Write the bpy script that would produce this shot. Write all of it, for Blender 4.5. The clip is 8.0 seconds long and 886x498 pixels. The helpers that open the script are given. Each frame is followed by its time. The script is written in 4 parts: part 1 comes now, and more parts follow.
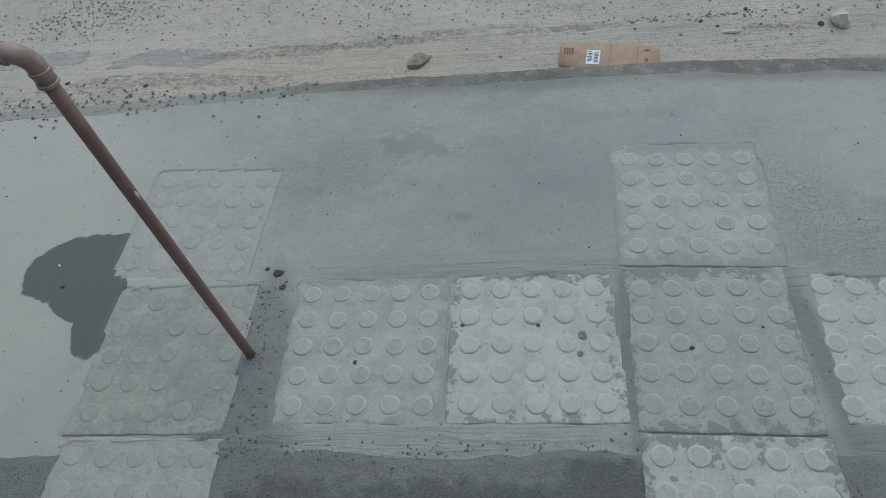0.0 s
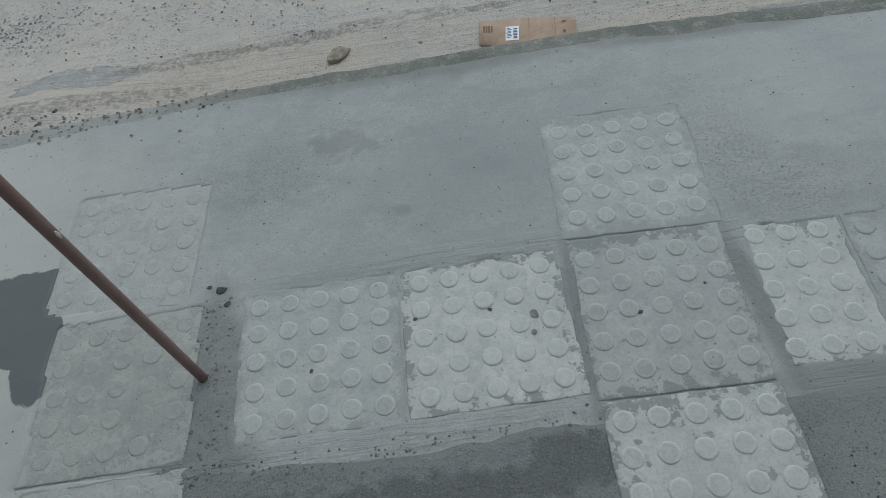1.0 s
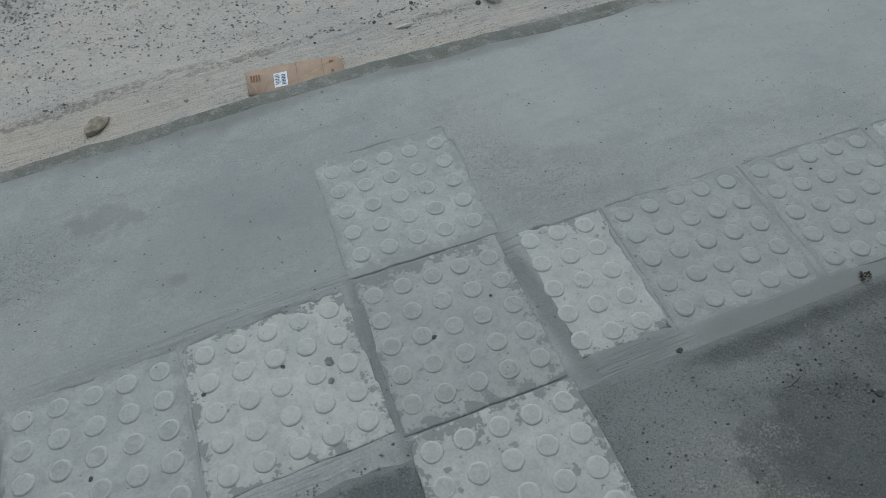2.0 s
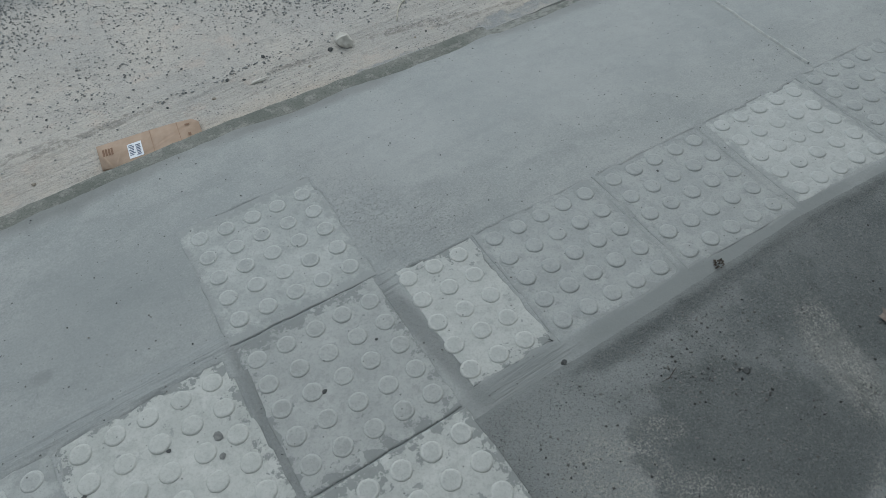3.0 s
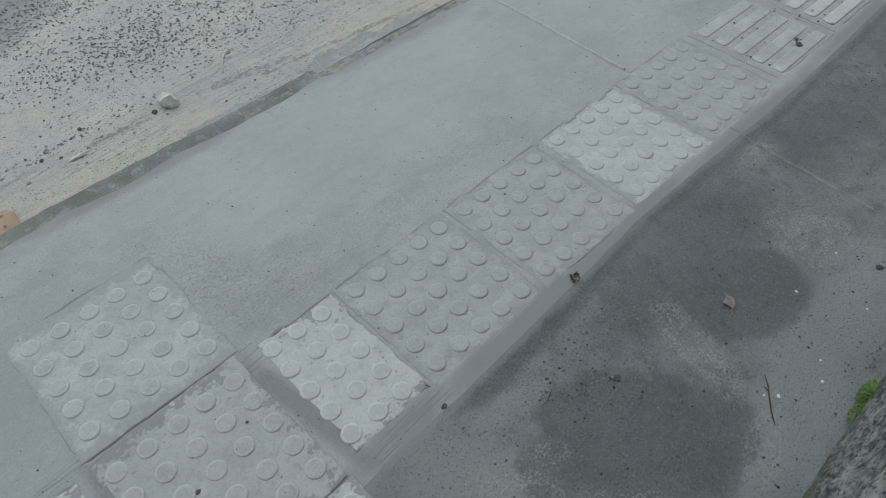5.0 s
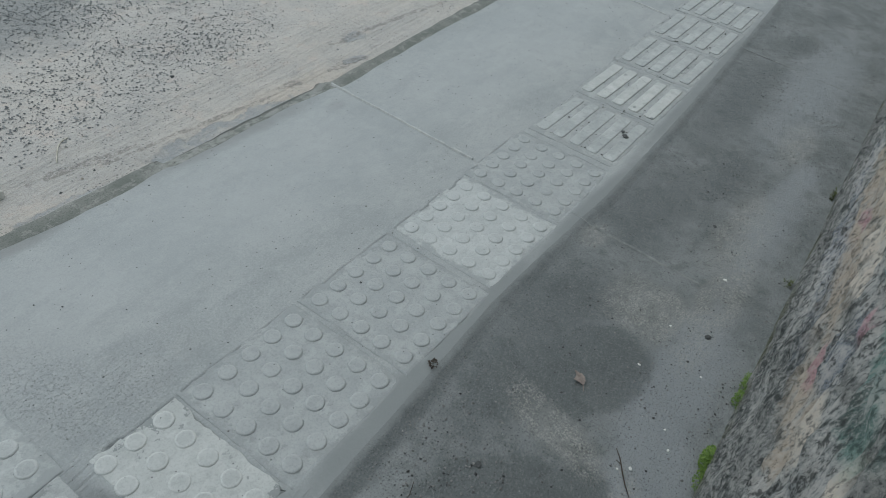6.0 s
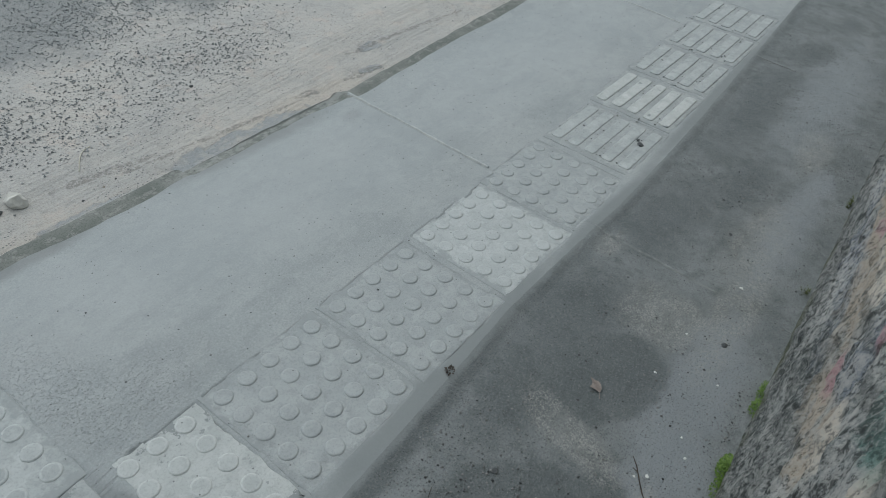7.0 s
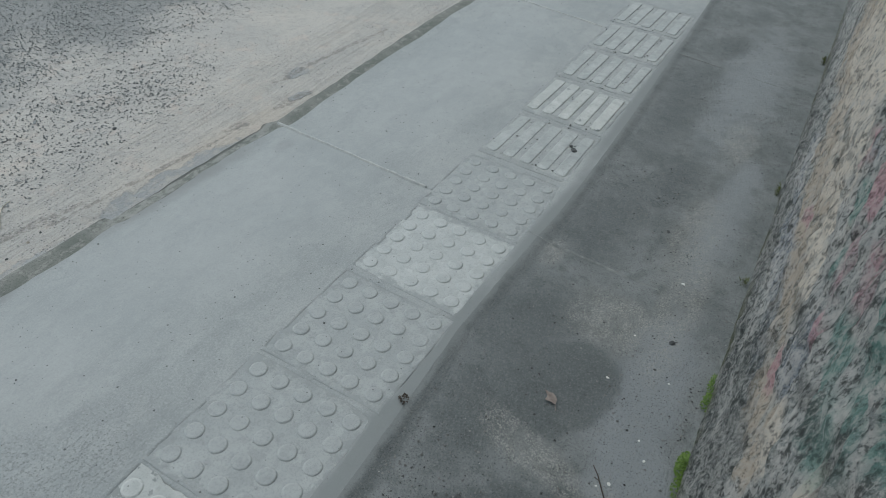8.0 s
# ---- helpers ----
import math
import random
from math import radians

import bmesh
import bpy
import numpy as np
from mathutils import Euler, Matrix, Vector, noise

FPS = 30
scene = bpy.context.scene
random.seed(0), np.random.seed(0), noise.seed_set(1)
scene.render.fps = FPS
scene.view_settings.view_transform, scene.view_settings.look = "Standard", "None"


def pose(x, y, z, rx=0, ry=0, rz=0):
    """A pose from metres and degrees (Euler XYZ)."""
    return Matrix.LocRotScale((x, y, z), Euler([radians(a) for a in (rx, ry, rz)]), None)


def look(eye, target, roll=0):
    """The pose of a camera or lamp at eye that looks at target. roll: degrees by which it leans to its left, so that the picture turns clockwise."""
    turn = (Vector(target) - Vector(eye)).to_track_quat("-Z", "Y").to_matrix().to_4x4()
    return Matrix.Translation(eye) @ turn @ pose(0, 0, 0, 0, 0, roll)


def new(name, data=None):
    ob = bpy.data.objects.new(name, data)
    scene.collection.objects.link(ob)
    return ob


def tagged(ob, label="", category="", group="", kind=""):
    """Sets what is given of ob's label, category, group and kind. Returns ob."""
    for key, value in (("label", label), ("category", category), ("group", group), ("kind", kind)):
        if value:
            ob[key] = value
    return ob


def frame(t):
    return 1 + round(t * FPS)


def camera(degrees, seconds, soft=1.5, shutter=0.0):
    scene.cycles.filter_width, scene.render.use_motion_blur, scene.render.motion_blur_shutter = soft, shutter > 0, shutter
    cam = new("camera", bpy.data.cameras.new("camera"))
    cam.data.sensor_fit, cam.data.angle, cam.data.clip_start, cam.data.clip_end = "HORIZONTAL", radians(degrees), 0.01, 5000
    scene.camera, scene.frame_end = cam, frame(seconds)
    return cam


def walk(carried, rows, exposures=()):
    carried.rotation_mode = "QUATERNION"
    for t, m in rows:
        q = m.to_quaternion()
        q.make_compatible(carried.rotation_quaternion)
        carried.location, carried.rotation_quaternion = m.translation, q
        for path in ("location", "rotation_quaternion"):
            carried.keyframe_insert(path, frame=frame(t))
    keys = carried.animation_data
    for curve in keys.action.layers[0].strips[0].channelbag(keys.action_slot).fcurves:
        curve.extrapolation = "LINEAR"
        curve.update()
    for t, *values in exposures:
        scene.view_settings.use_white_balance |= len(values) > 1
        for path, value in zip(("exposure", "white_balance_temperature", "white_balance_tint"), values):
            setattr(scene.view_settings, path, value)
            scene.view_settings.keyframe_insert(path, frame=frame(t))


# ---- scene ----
cam = camera(66.1, 8.0, 0.85)
PATH = [
    (0, (0.128, -0.449, 1.08), (-0.082, 0.751, -0.507), -9.7),
    (0.3, (0.166, -0.477, 1.053), (0.041, 0.769, -0.507), -9.9),
    (0.5, (0.195, -0.431, 1.056), (0.196, 0.736, -0.568), -10.0),
    (0.7, (0.188, -0.458, 1.059), (0.259, 0.728, -0.55), -9.2),
    (1, (0.136, -0.429, 1.085), (0.075, 0.724, -0.549), -11.3),
    (1.2, (0.173, -0.437, 1.082), (-0.048, 0.776, -0.493), -16.2),
    (1.5, (0.208, -0.435, 1.058), (0.319, 0.712, -0.577), -6.6),
    (1.7, (0.224, -0.449, 1.051), (0.425, 0.695, -0.577), -6.6),
    (2, (0.273, -0.436, 1.05), (0.64, 0.702, -0.554), -5.1),
    (2.2, (0.286, -0.45, 1.043), (0.752, 0.69, -0.532), -6.2),
    (3.3, (0.346, -0.451, 1.074), (1.082, 0.582, -0.473), -1.8),
    (3.5, (0.358, -0.43, 1.08), (1.16, 0.542, -0.474), -1.3),
    (4, (0.35, -0.428, 1.067), (1.239, 0.498, -0.467), -0.1),
    (4.2, (0.358, -0.426, 1.068), (1.258, 0.497, -0.461), -0.7),
    (5.5, (0.407, -0.429, 1.084), (1.462, 0.368, -0.417), 2.7),
    (5.7, (0.409, -0.439, 1.085), (1.609, 0.321, -0.323), 5.5),
    (6, (0.423, -0.44, 1.083), (1.735, 0.242, -0.263), 8.2),
    (6.5, (0.406, -0.431, 1.089), (1.709, 0.294, -0.244), 8.1),
    (7, (0.41, -0.436, 1.091), (1.714, 0.285, -0.243), 7.3),
    (7.5, (0.423, -0.44, 1.089), (1.747, 0.237, -0.248), 7.9),
    (8, (0.445, -0.441, 1.105), (1.836, 0.174, -0.193), 5.2),
]
walk(cam, [(t, look(eye, target, roll)) for t, eye, target, roll in PATH], [(0, -0.06, 6130, 4.5), (1.5, -0.09, 6130, 4.5), (2.0, -0.10, 6130, 4.5), (3.5, 0.06, 6130, 4.5), (8, 0.18, 6130, 4.5)])

# ---- light ----
SUN_TURN, SUN_HEIGHT = radians(20), radians(58)
world = bpy.data.worlds.new("overcast_sky")
scene.world = world
world.use_nodes = True
wt = world.node_tree
sky = wt.nodes.new("ShaderNodeTexSky")
sky.sky_type, sky.sun_disc = "NISHITA", False
sky.sun_elevation, sky.sun_rotation = SUN_HEIGHT, SUN_TURN
sky.dust_density, sky.ozone_density = 4.0, 1.0
veil = wt.nodes.new("ShaderNodeMix")
veil.data_type = "RGBA"
veil.inputs[0].default_value = 0.72
veil.inputs[7].default_value = (5.2, 5.6, 5.9, 1)
wt.links.new(sky.outputs[0], veil.inputs[6])
wt.links.new(veil.outputs[2], wt.nodes["Background"].inputs[0])
wt.nodes["Background"].inputs[1].default_value = 0.134
sun = new("sun", bpy.data.lights.new("sun", "SUN"))
sun.data.energy, sun.data.angle, sun.data.color = 0.6, radians(50), (1.0, 0.97, 0.93)
sun.matrix_world = look((math.sin(SUN_TURN) * 5, math.cos(SUN_TURN) * 5, 5 * math.tan(SUN_HEIGHT)), (0, 0, 0))


# ---- materials ----
class Shader:
    """A procedural material on the object's own coordinates."""

    def __init__(self, name, rough=0.9, spec=0.3):
        self.m = bpy.data.materials.new(name)
        self.m.use_nodes = True
        self.t = self.m.node_tree
        self.b = self.t.nodes["Principled BSDF"]
        self.b.inputs["Roughness"].default_value = rough
        self.b.inputs["Specular IOR Level"].default_value = spec
        self.co = self.t.nodes.new("ShaderNodeTexCoord").outputs["Object"]
        self.rags = {}

    def put(self, socket, value):
        if isinstance(value, bpy.types.NodeSocket):
            self.t.links.new(value, socket)
        elif isinstance(value, tuple) and len(value) == 3 and socket.type == "RGBA":
            socket.default_value = (*value, 1)
        else:
            socket.default_value = value

    def shift_each(self, amount=7.0):
        """Moves the pattern by each object's own random number."""
        info = self.t.nodes.new("ShaderNodeObjectInfo")
        add = self.t.nodes.new("ShaderNodeVectorMath")
        add.operation = "MULTIPLY_ADD"
        self.put(add.inputs[0], info.outputs["Random"])
        add.inputs[1].default_value = (amount, amount * 1.7, amount * 0.6)
        self.put(add.inputs[2], self.co)
        self.local, self.co = self.co, add.outputs[0]
        return info.outputs["Random"]

    def noise(self, scale, detail=3.0, rough=0.55, stretch=None, distort=0.0):
        n = self.t.nodes.new("ShaderNodeTexNoise")
        n.inputs["Scale"].default_value, n.inputs["Detail"].default_value = scale, detail
        n.inputs["Roughness"].default_value, n.inputs["Distortion"].default_value = rough, distort
        co = self.co
        if stretch:
            mp = self.t.nodes.new("ShaderNodeMapping")
            mp.inputs["Scale"].default_value = stretch[:3]
            if len(stretch) > 3:
                mp.inputs["Rotation"].default_value = (0, radians(stretch[4]) if len(stretch) > 4 else 0, radians(stretch[3]))
            self.put(mp.inputs[0], co)
            co = mp.outputs[0]
        self.put(n.inputs["Vector"], co)
        return n.outputs[0]

    def axis(self, i):
        n = self.t.nodes.new("ShaderNodeSeparateXYZ")
        self.put(n.inputs[0], self.co)
        return n.outputs[i]

    def border(self):
        """Metres from the border line that the sheet carries along."""
        uv = self.t.nodes.new("ShaderNodeUVMap")
        uv.uv_map = "border"
        n = self.t.nodes.new("ShaderNodeSeparateXYZ")
        self.put(n.inputs[0], uv.outputs[0])
        return n.outputs[1]

    def cells(self, scale, out="Distance"):
        n = self.t.nodes.new("ShaderNodeTexVoronoi")
        n.inputs["Scale"].default_value = scale
        self.put(n.inputs["Vector"], self.co)
        return n.outputs[out]

    def calc(self, op, a, b=0.0, c=0.0):
        n = self.t.nodes.new("ShaderNodeMath")
        n.operation = op
        for i, v in enumerate((a, b, c)):
            self.put(n.inputs[i], v)
        return n.outputs[0]

    def step(self, v, a, b, lo=0.0, hi=1.0):
        n = self.t.nodes.new("ShaderNodeMapRange")
        n.interpolation_type = "SMOOTHSTEP"
        for i, x in enumerate((v, a, b, lo, hi)):
            self.put(n.inputs[i], x)
        return n.outputs[0]

    def mix(self, fac, a, b):
        n = self.t.nodes.new("ShaderNodeMix")
        n.data_type = "RGBA"
        for i, v in ((0, fac), (6, a), (7, b)):
            self.put(n.inputs[i], v)
        return n.outputs[2]

    def specks(self, scale, size, share):
        """Small round marks on a share of the cells."""
        near = self.step(self.cells(scale), size, size * 0.55)
        pick = self.t.nodes.new("ShaderNodeSeparateColor")
        self.put(pick.inputs[0], self.cells(scale, "Color"))
        return self.calc("MULTIPLY", near, self.step(pick.outputs[0], share, share * 0.96))

    def blob(self, x, y, rx, ry, turn=0.0, soft=0.2, rag=0.35, scale=13.0, upright=False):
        """A ragged patch at (x, y), or at (x, z) on an upright face."""
        mp = self.t.nodes.new("ShaderNodeMapping")
        mp.vector_type = "TEXTURE"
        if upright:
            values = (x, 0, y), (0, radians(turn), 0), (rx, 60, ry)
        else:
            values = (x, y, 0), (0, 0, radians(turn)), (rx, ry, 60)
        for name, v in zip(("Location", "Rotation", "Scale"), values):
            mp.inputs[name].default_value = v
        self.put(mp.inputs[0], self.co)
        ln = self.t.nodes.new("ShaderNodeVectorMath")
        ln.operation = "LENGTH"
        self.put(ln.inputs[0], mp.outputs[0])
        if scale not in self.rags:
            self.rags[scale] = self.calc("SUBTRACT", self.noise(scale, 5.0, 0.62), 0.5)
        far = self.calc("MULTIPLY_ADD", self.rags[scale], rag * 3, ln.outputs["Value"])
        return self.step(far, 1 + soft, 1 - soft)

    def most(self, *masks):
        out = masks[0]
        for m in masks[1:]:
            out = self.calc("MAXIMUM", out, m)
        return out

    def bump(self, height, strength=0.4, distance=0.002):
        n = self.t.nodes.new("ShaderNodeBump")
        n.inputs["Strength"].default_value, n.inputs["Distance"].default_value = strength, distance
        self.put(n.inputs["Height"], height)
        if self.b.inputs["Normal"].is_linked:
            self.put(n.inputs["Normal"], self.b.inputs["Normal"].links[0].from_socket)
        self.put(self.b.inputs["Normal"], n.outputs[0])

    def done(self, colour, rough=None):
        self.put(self.b.inputs["Base Color"], colour)
        if rough is not None:
            self.put(self.b.inputs["Roughness"], rough)
        return self.m


def pavement_material():
    s = Shader("trowelled_concrete")
    c = s.mix(s.step(s.noise(2.6, 4.0), 0.3, 0.7), (0.290, 0.307, 0.302), (0.348, 0.359, 0.348))
    c = s.mix(s.step(s.noise(16, 6.0, 0.7), 0.48, 0.60, 0, 0.26), c, (0.41, 0.417, 0.402))
    c = s.mix(s.step(s.noise(9, 5.0, 0.65, (0.5, 1.4, 1, 12)), 0.50, 0.64, 0, 0.34), c, (0.235, 0.252, 0.248))
    fine = s.noise(230, 4.0, 0.8)
    c = s.mix(s.step(fine, 0.51, 0.60, 0, 0.30), c, (0.21, 0.218, 0.213))
    c = s.mix(s.step(fine, 0.47, 0.38, 0, 0.28), c, (0.46, 0.465, 0.455))
    c = s.mix(s.step(s.noise(52, 5.0, 0.75), 0.53, 0.62, 0, 0.22), c, (0.22, 0.23, 0.23))
    # sandy bloom away to one side, and along the road edge
    c = s.mix(s.calc("MULTIPLY", s.blob(-1.25, 0.40, 0.68, 0.75, 10, 0.5, 0.3, 6.0), 0.75), c, (0.44, 0.435, 0.405))
    # darker damp mortar between the tile columns and under the row
    damp = s.most(s.blob(-0.345, 0.12, 0.055, 0.21, 0, 0.3, 0.3), s.blob(-0.35, -0.03, 0.09, 0.09, 0, 0.4, 0.3),
                  s.blob(0.322, 0.13, 0.016, 0.19, -2, 0.5, 0.3), s.blob(0.635, 0.12, 0.022, 0.18, 4, 0.5, 0.3))
    c = s.mix(s.calc("MULTIPLY", damp, 0.62), c, (0.165, 0.175, 0.172))
    edge = s.most(s.blob(0.10, 0.875, 0.42, 0.042, -1, 0.6, 0.45, 9.0), s.blob(0.72, 0.845, 0.3, 0.022, -4, 0.6, 0.45, 9.0),
                  s.blob(1.48, 0.80, 0.26, 0.028, -5, 0.6, 0.5, 9.0))
    c = s.mix(s.calc("MULTIPLY", edge, 0.6), c, (0.17, 0.175, 0.165))
    smudge = s.most(s.blob(-0.10, 0.665, 0.06, 0.04, 0, 0.35, 1.1, 24.0), s.blob(-0.035, 0.65, 0.045, 0.02, 0, 0.35, 1.1, 24.0),
                    s.blob(1.80, 0.70, 0.035, 0.02, 0, 0.6, 0.6, 24.0), s.blob(0.02, 0.45, 0.02, 0.012, 0, 0.4, 1.1, 24.0))
    c = s.mix(s.calc("MULTIPLY", smudge, 0.32), c, (0.15, 0.155, 0.15))
    grey = s.most(s.blob(0.16, 0.52, 0.19, 0.16, 0, 0.6, 0.4, 6.0), s.blob(0.16, 0.335, 0.33, 0.03, 0, 0.6, 0.4))
    c = s.mix(s.calc("MULTIPLY", grey, 0.45), c, (0.238, 0.256, 0.256))
    # open-pored patch
    pores = s.calc("MULTIPLY", s.most(s.specks(210, 0.42, 0.4), s.step(s.noise(170, 4.0, 0.8), 0.56, 0.61)), s.most(s.blob(-0.27, 0.6, 0.13, 0.10, 15, 0.5, 0.4),
                   s.blob(0.70, 0.48, 0.07, 0.24, 8, 0.6, 0.4), s.blob(0.80, 0.36, 0.12, 0.07, 0, 0.7, 0.5)))
    c = s.mix(s.calc("MULTIPLY", pores, 0.34), c, (0.13, 0.135, 0.133))
    dots = s.most(s.specks(23, 0.065, 0.40), s.specks(61, 0.12, 0.16))
    c = s.mix(s.calc("MULTIPLY", dots, 0.8), c, (0.07, 0.07, 0.07))
    shoulder = s.most(s.blob(1.20, -0.055, 0.46, 0.032, -2, 0.5, 0.3), s.blob(1.9, -0.108, 0.35, 0.024, -5, 0.5, 0.3), s.blob(2.8, -0.14, 0.7, 0.022, -2, 0.5, 0.3), s.blob(0.72, -0.03, 0.12, 0.035, 0, 0.5, 0.3))
    c = s.mix(s.calc("MULTIPLY", shoulder, 0.85), c, (0.210, 0.222, 0.217))
    bright = s.most(s.blob(1.35, 0.62, 0.75, 0.20, -4, 0.6, 0.4, 6.0), s.blob(2.6, 0.5, 0.7, 0.2, -3, 0.6, 0.4, 6.0))
    c = s.mix(s.calc("MULTIPLY", bright, 0.36), c, (0.395, 0.408, 0.402))
    # soaked patch with a sharp outline
    wet = s.most(s.blob(-0.785, 0.350, 0.118, 0.085, 16, 0.03, 0.16, 18.0), s.blob(-0.700, 0.245, 0.048, 0.118, 4, 0.03, 0.16, 18.0),
                 s.blob(-0.757, 0.285, 0.088, 0.060, -38, 0.03, 0.14, 18.0), s.blob(-0.715, 0.400, 0.05, 0.035, 0, 0.03, 0.16, 18.0))
    c = s.mix(s.calc("MULTIPLY", wet, 0.92), c, (0.085, 0.093, 0.098))
    s.bump(s.noise(5, 3.0), 0.35, 0.012)
    s.bump(s.noise(60, 4.0, 0.6), 0.35, 0.002)
    s.bump(fine, 0.4, 0.0008)
    streaks = s.calc("MULTIPLY", s.noise(38, 3.0, 0.6, (0.22, 2.6, 1, 7)), s.most(s.blob(-0.05, -0.025, 0.36, 0.028, 2, 0.3, 0.3),
                     s.blob(0.62, 0.27, 0.05, 0.05, 0, 0.4), s.blob(0.2, 0.325, 0.4, 0.02, 0, 0.4), s.blob(0.74, -0.04, 0.10, 0.03, 0, 0.4)))
    s.bump(streaks, 0.8, 0.006)
    s.bump(s.calc("MULTIPLY", pores, -1.0), 0.6, 0.002)
    rough_mortar = s.calc("MULTIPLY", s.noise(75, 5.0, 0.7), damp)
    s.bump(rough_mortar, 0.7, 0.006)
    return s.done(c, s.step(wet, 0, 1, 0.88, 0.42))


def strip_material():
    s = Shader("damp_rough_concrete")
    x, d = s.axis(0), s.border()
    c = s.mix(s.step(s.noise(6, 6.0, 0.7), 0.38, 0.62), (0.174, 0.187, 0.184), (0.230, 0.242, 0.238))
    c = s.mix(s.step(s.noise(22, 6.0, 0.75), 0.50, 0.62, 0, 0.5), c, (0.118, 0.129, 0.126))
    pale = s.most(s.blob(1.205, -0.315, 0.042, 0.14, -20, 0.45, 0.5), s.blob(1.62, -0.36, 0.10, 0.10, 20, 0.4, 0.6), s.blob(2.05, -0.47, 0.20, 0.06, -6, 0.6, 0.5),
                  s.blob(1.75, -0.49, 0.25, 0.05, -4, 0.5, 0.5), s.blob(0.74, -0.27, 0.08, 0.10, 0, 0.5, 0.5), s.blob(0.86, -0.40, 0.05, 0.09, 30, 0.5, 0.6), s.blob(0.845, -0.235, 0.055, 0.028, -30, 0.4, 0.7),
                  s.blob(2.62, -0.50, 0.14, 0.05, 0, 0.6, 0.6), s.blob(1.78, -0.16, 0.05, 0.03, 0, 0.5, 0.5), s.blob(1.10, -0.50, 0.10, 0.03, 20, 0.5, 0.6))
    c = s.mix(s.calc("MULTIPLY", pale, 0.30), c, (0.252, 0.251, 0.232))
    slick = s.most(s.blob(1.25, -0.50, 0.24, 0.075, 8, 0.4, 0.3), s.blob(1.46, -0.49, 0.24, 0.075, -5, 0.5, 0.35), s.blob(2.38, -0.545, 0.15, 0.035, -5, 0.5, 0.4), s.blob(3.1, -0.47, 0.50, 0.10, -4, 0.7, 0.45), s.blob(2.15, -0.52, 0.30, 0.05, -5, 0.7, 0.5))
    c = s.mix(s.calc("MULTIPLY", slick, 0.8), c, (0.285, 0.302, 0.310))
    c = s.mix(s.calc("MULTIPLY", s.blob(-0.05, -0.14, 0.75, 0.26, 0, 0.3, 0.3), 0.75), c, (0.245, 0.258, 0.256))
    c = s.mix(s.calc("MULTIPLY", s.most(s.blob(0.735, -0.22, 0.10, 0.26, 6, 0.4, 0.35), s.blob(0.86, -0.125, 0.09, 0.035, -12, 0.6, 0.5)), 0.85), c, (0.262, 0.276, 0.271))
    wet = s.most(s.blob(0.96, -0.33, 0.19, 0.14, -24, 0.12, 0.30), s.blob(1.08, -0.43, 0.09, 0.06, 10, 0.14, 0.30), s.blob(1.375, -0.318, 0.150, 0.105, -22, 0.10, 0.22, 9.0),
                 s.blob(1.28, -0.20, 0.18, 0.07, -8, 0.7, 0.50), s.blob(1.50, -0.20, 0.16, 0.09, -14, 0.6, 0.45), s.blob(2.00, -0.24, 0.20, 0.08, -8, 0.7, 0.55), s.blob(2.28, -0.36, 0.16, 0.05, -6, 0.7, 0.6),
                 s.blob(2.80, -0.27, 0.40, 0.07, -3, 0.7, 0.45), s.blob(3.42, -0.35, 0.12, 0.05, 0, 0.5, 0.5), s.blob(3.85, -0.42, 0.10, 0.05, 0, 0.5, 0.5),
                 s.blob(0.02, -0.13, 0.30, 0.035, 0, 0.3, 0.9, 20.0), s.blob(0.25, -0.1, 0.07, 0.05, 0, 0.3, 0.6, 20.0), s.blob(-0.25, -0.13, 0.10, 0.04, 0, 0.3, 0.8, 20.0))
    # gutter line of standing damp under the mortar shoulder
    ragged = s.calc("MULTIPLY_ADD", s.calc("SUBTRACT", s.noise(18, 5.0, 0.65), 0.5), 0.035, d)
    gutter = s.calc("MULTIPLY", s.calc("MULTIPLY", s.step(ragged, 0.004, 0.016), s.step(ragged, 0.056, 0.034)),
                    s.calc("MULTIPLY", s.step(x, 0.815, 0.85), s.step(x, 1.02, 1.40, 1.0, 0.30)))
    wet = s.most(wet, gutter)
    c = s.mix(s.calc("MULTIPLY", wet, 0.62), c, (0.080, 0.091, 0.090))
    grit = s.noise(200, 4.0, 0.8)
    c = s.mix(s.step(grit, 0.52, 0.60, 0, 0.26), c, (0.33, 0.333, 0.312))
    c = s.mix(s.step(s.noise(260, 5.0, 0.82), 0.545, 0.60, 0, 0.5), c, (0.045, 0.049, 0.048))
    pits = s.calc("MULTIPLY", s.most(s.specks(160, 0.26, 0.22), s.specks(85, 0.17, 0.14)), s.step(s.noise(11, 4.0), 0.40, 0.58, 0.15, 1.0))
    c = s.mix(s.calc("MULTIPLY", pits, 0.75), c, (0.045, 0.049, 0.048))
    sandy = s.calc("MULTIPLY", s.step(s.noise(240, 5.0, 0.82), 0.505, 0.55), s.calc("MULTIPLY", s.step(pale, 0, 1, 0.07, 0.80), s.step(s.noise(26, 5.0, 0.7), 0.40, 0.56, 0.25, 1.0)))
    c = s.mix(sandy, c, (0.385, 0.375, 0.342))
    c = s.mix(s.calc("MULTIPLY", s.specks(40, 0.06, 0.25), 0.8), c, (0.45, 0.44, 0.41))
    skin = s.step(ragged, 0.022, -0.004)
    c = s.mix(s.calc("MULTIPLY", skin, 0.9), c, (0.205, 0.217, 0.212))
    s.bump(s.noise(8, 4.0), 0.4, 0.012)
    s.bump(s.calc("MULTIPLY", grit, s.step(skin, 1, 0, 0.25, 1.0)), 0.9, 0.004)
    s.bump(s.calc("MULTIPLY", pits, -1.0), 0.7, 0.003)
    s.bump(s.noise(75, 5.0, 0.75), 0.6, 0.005)
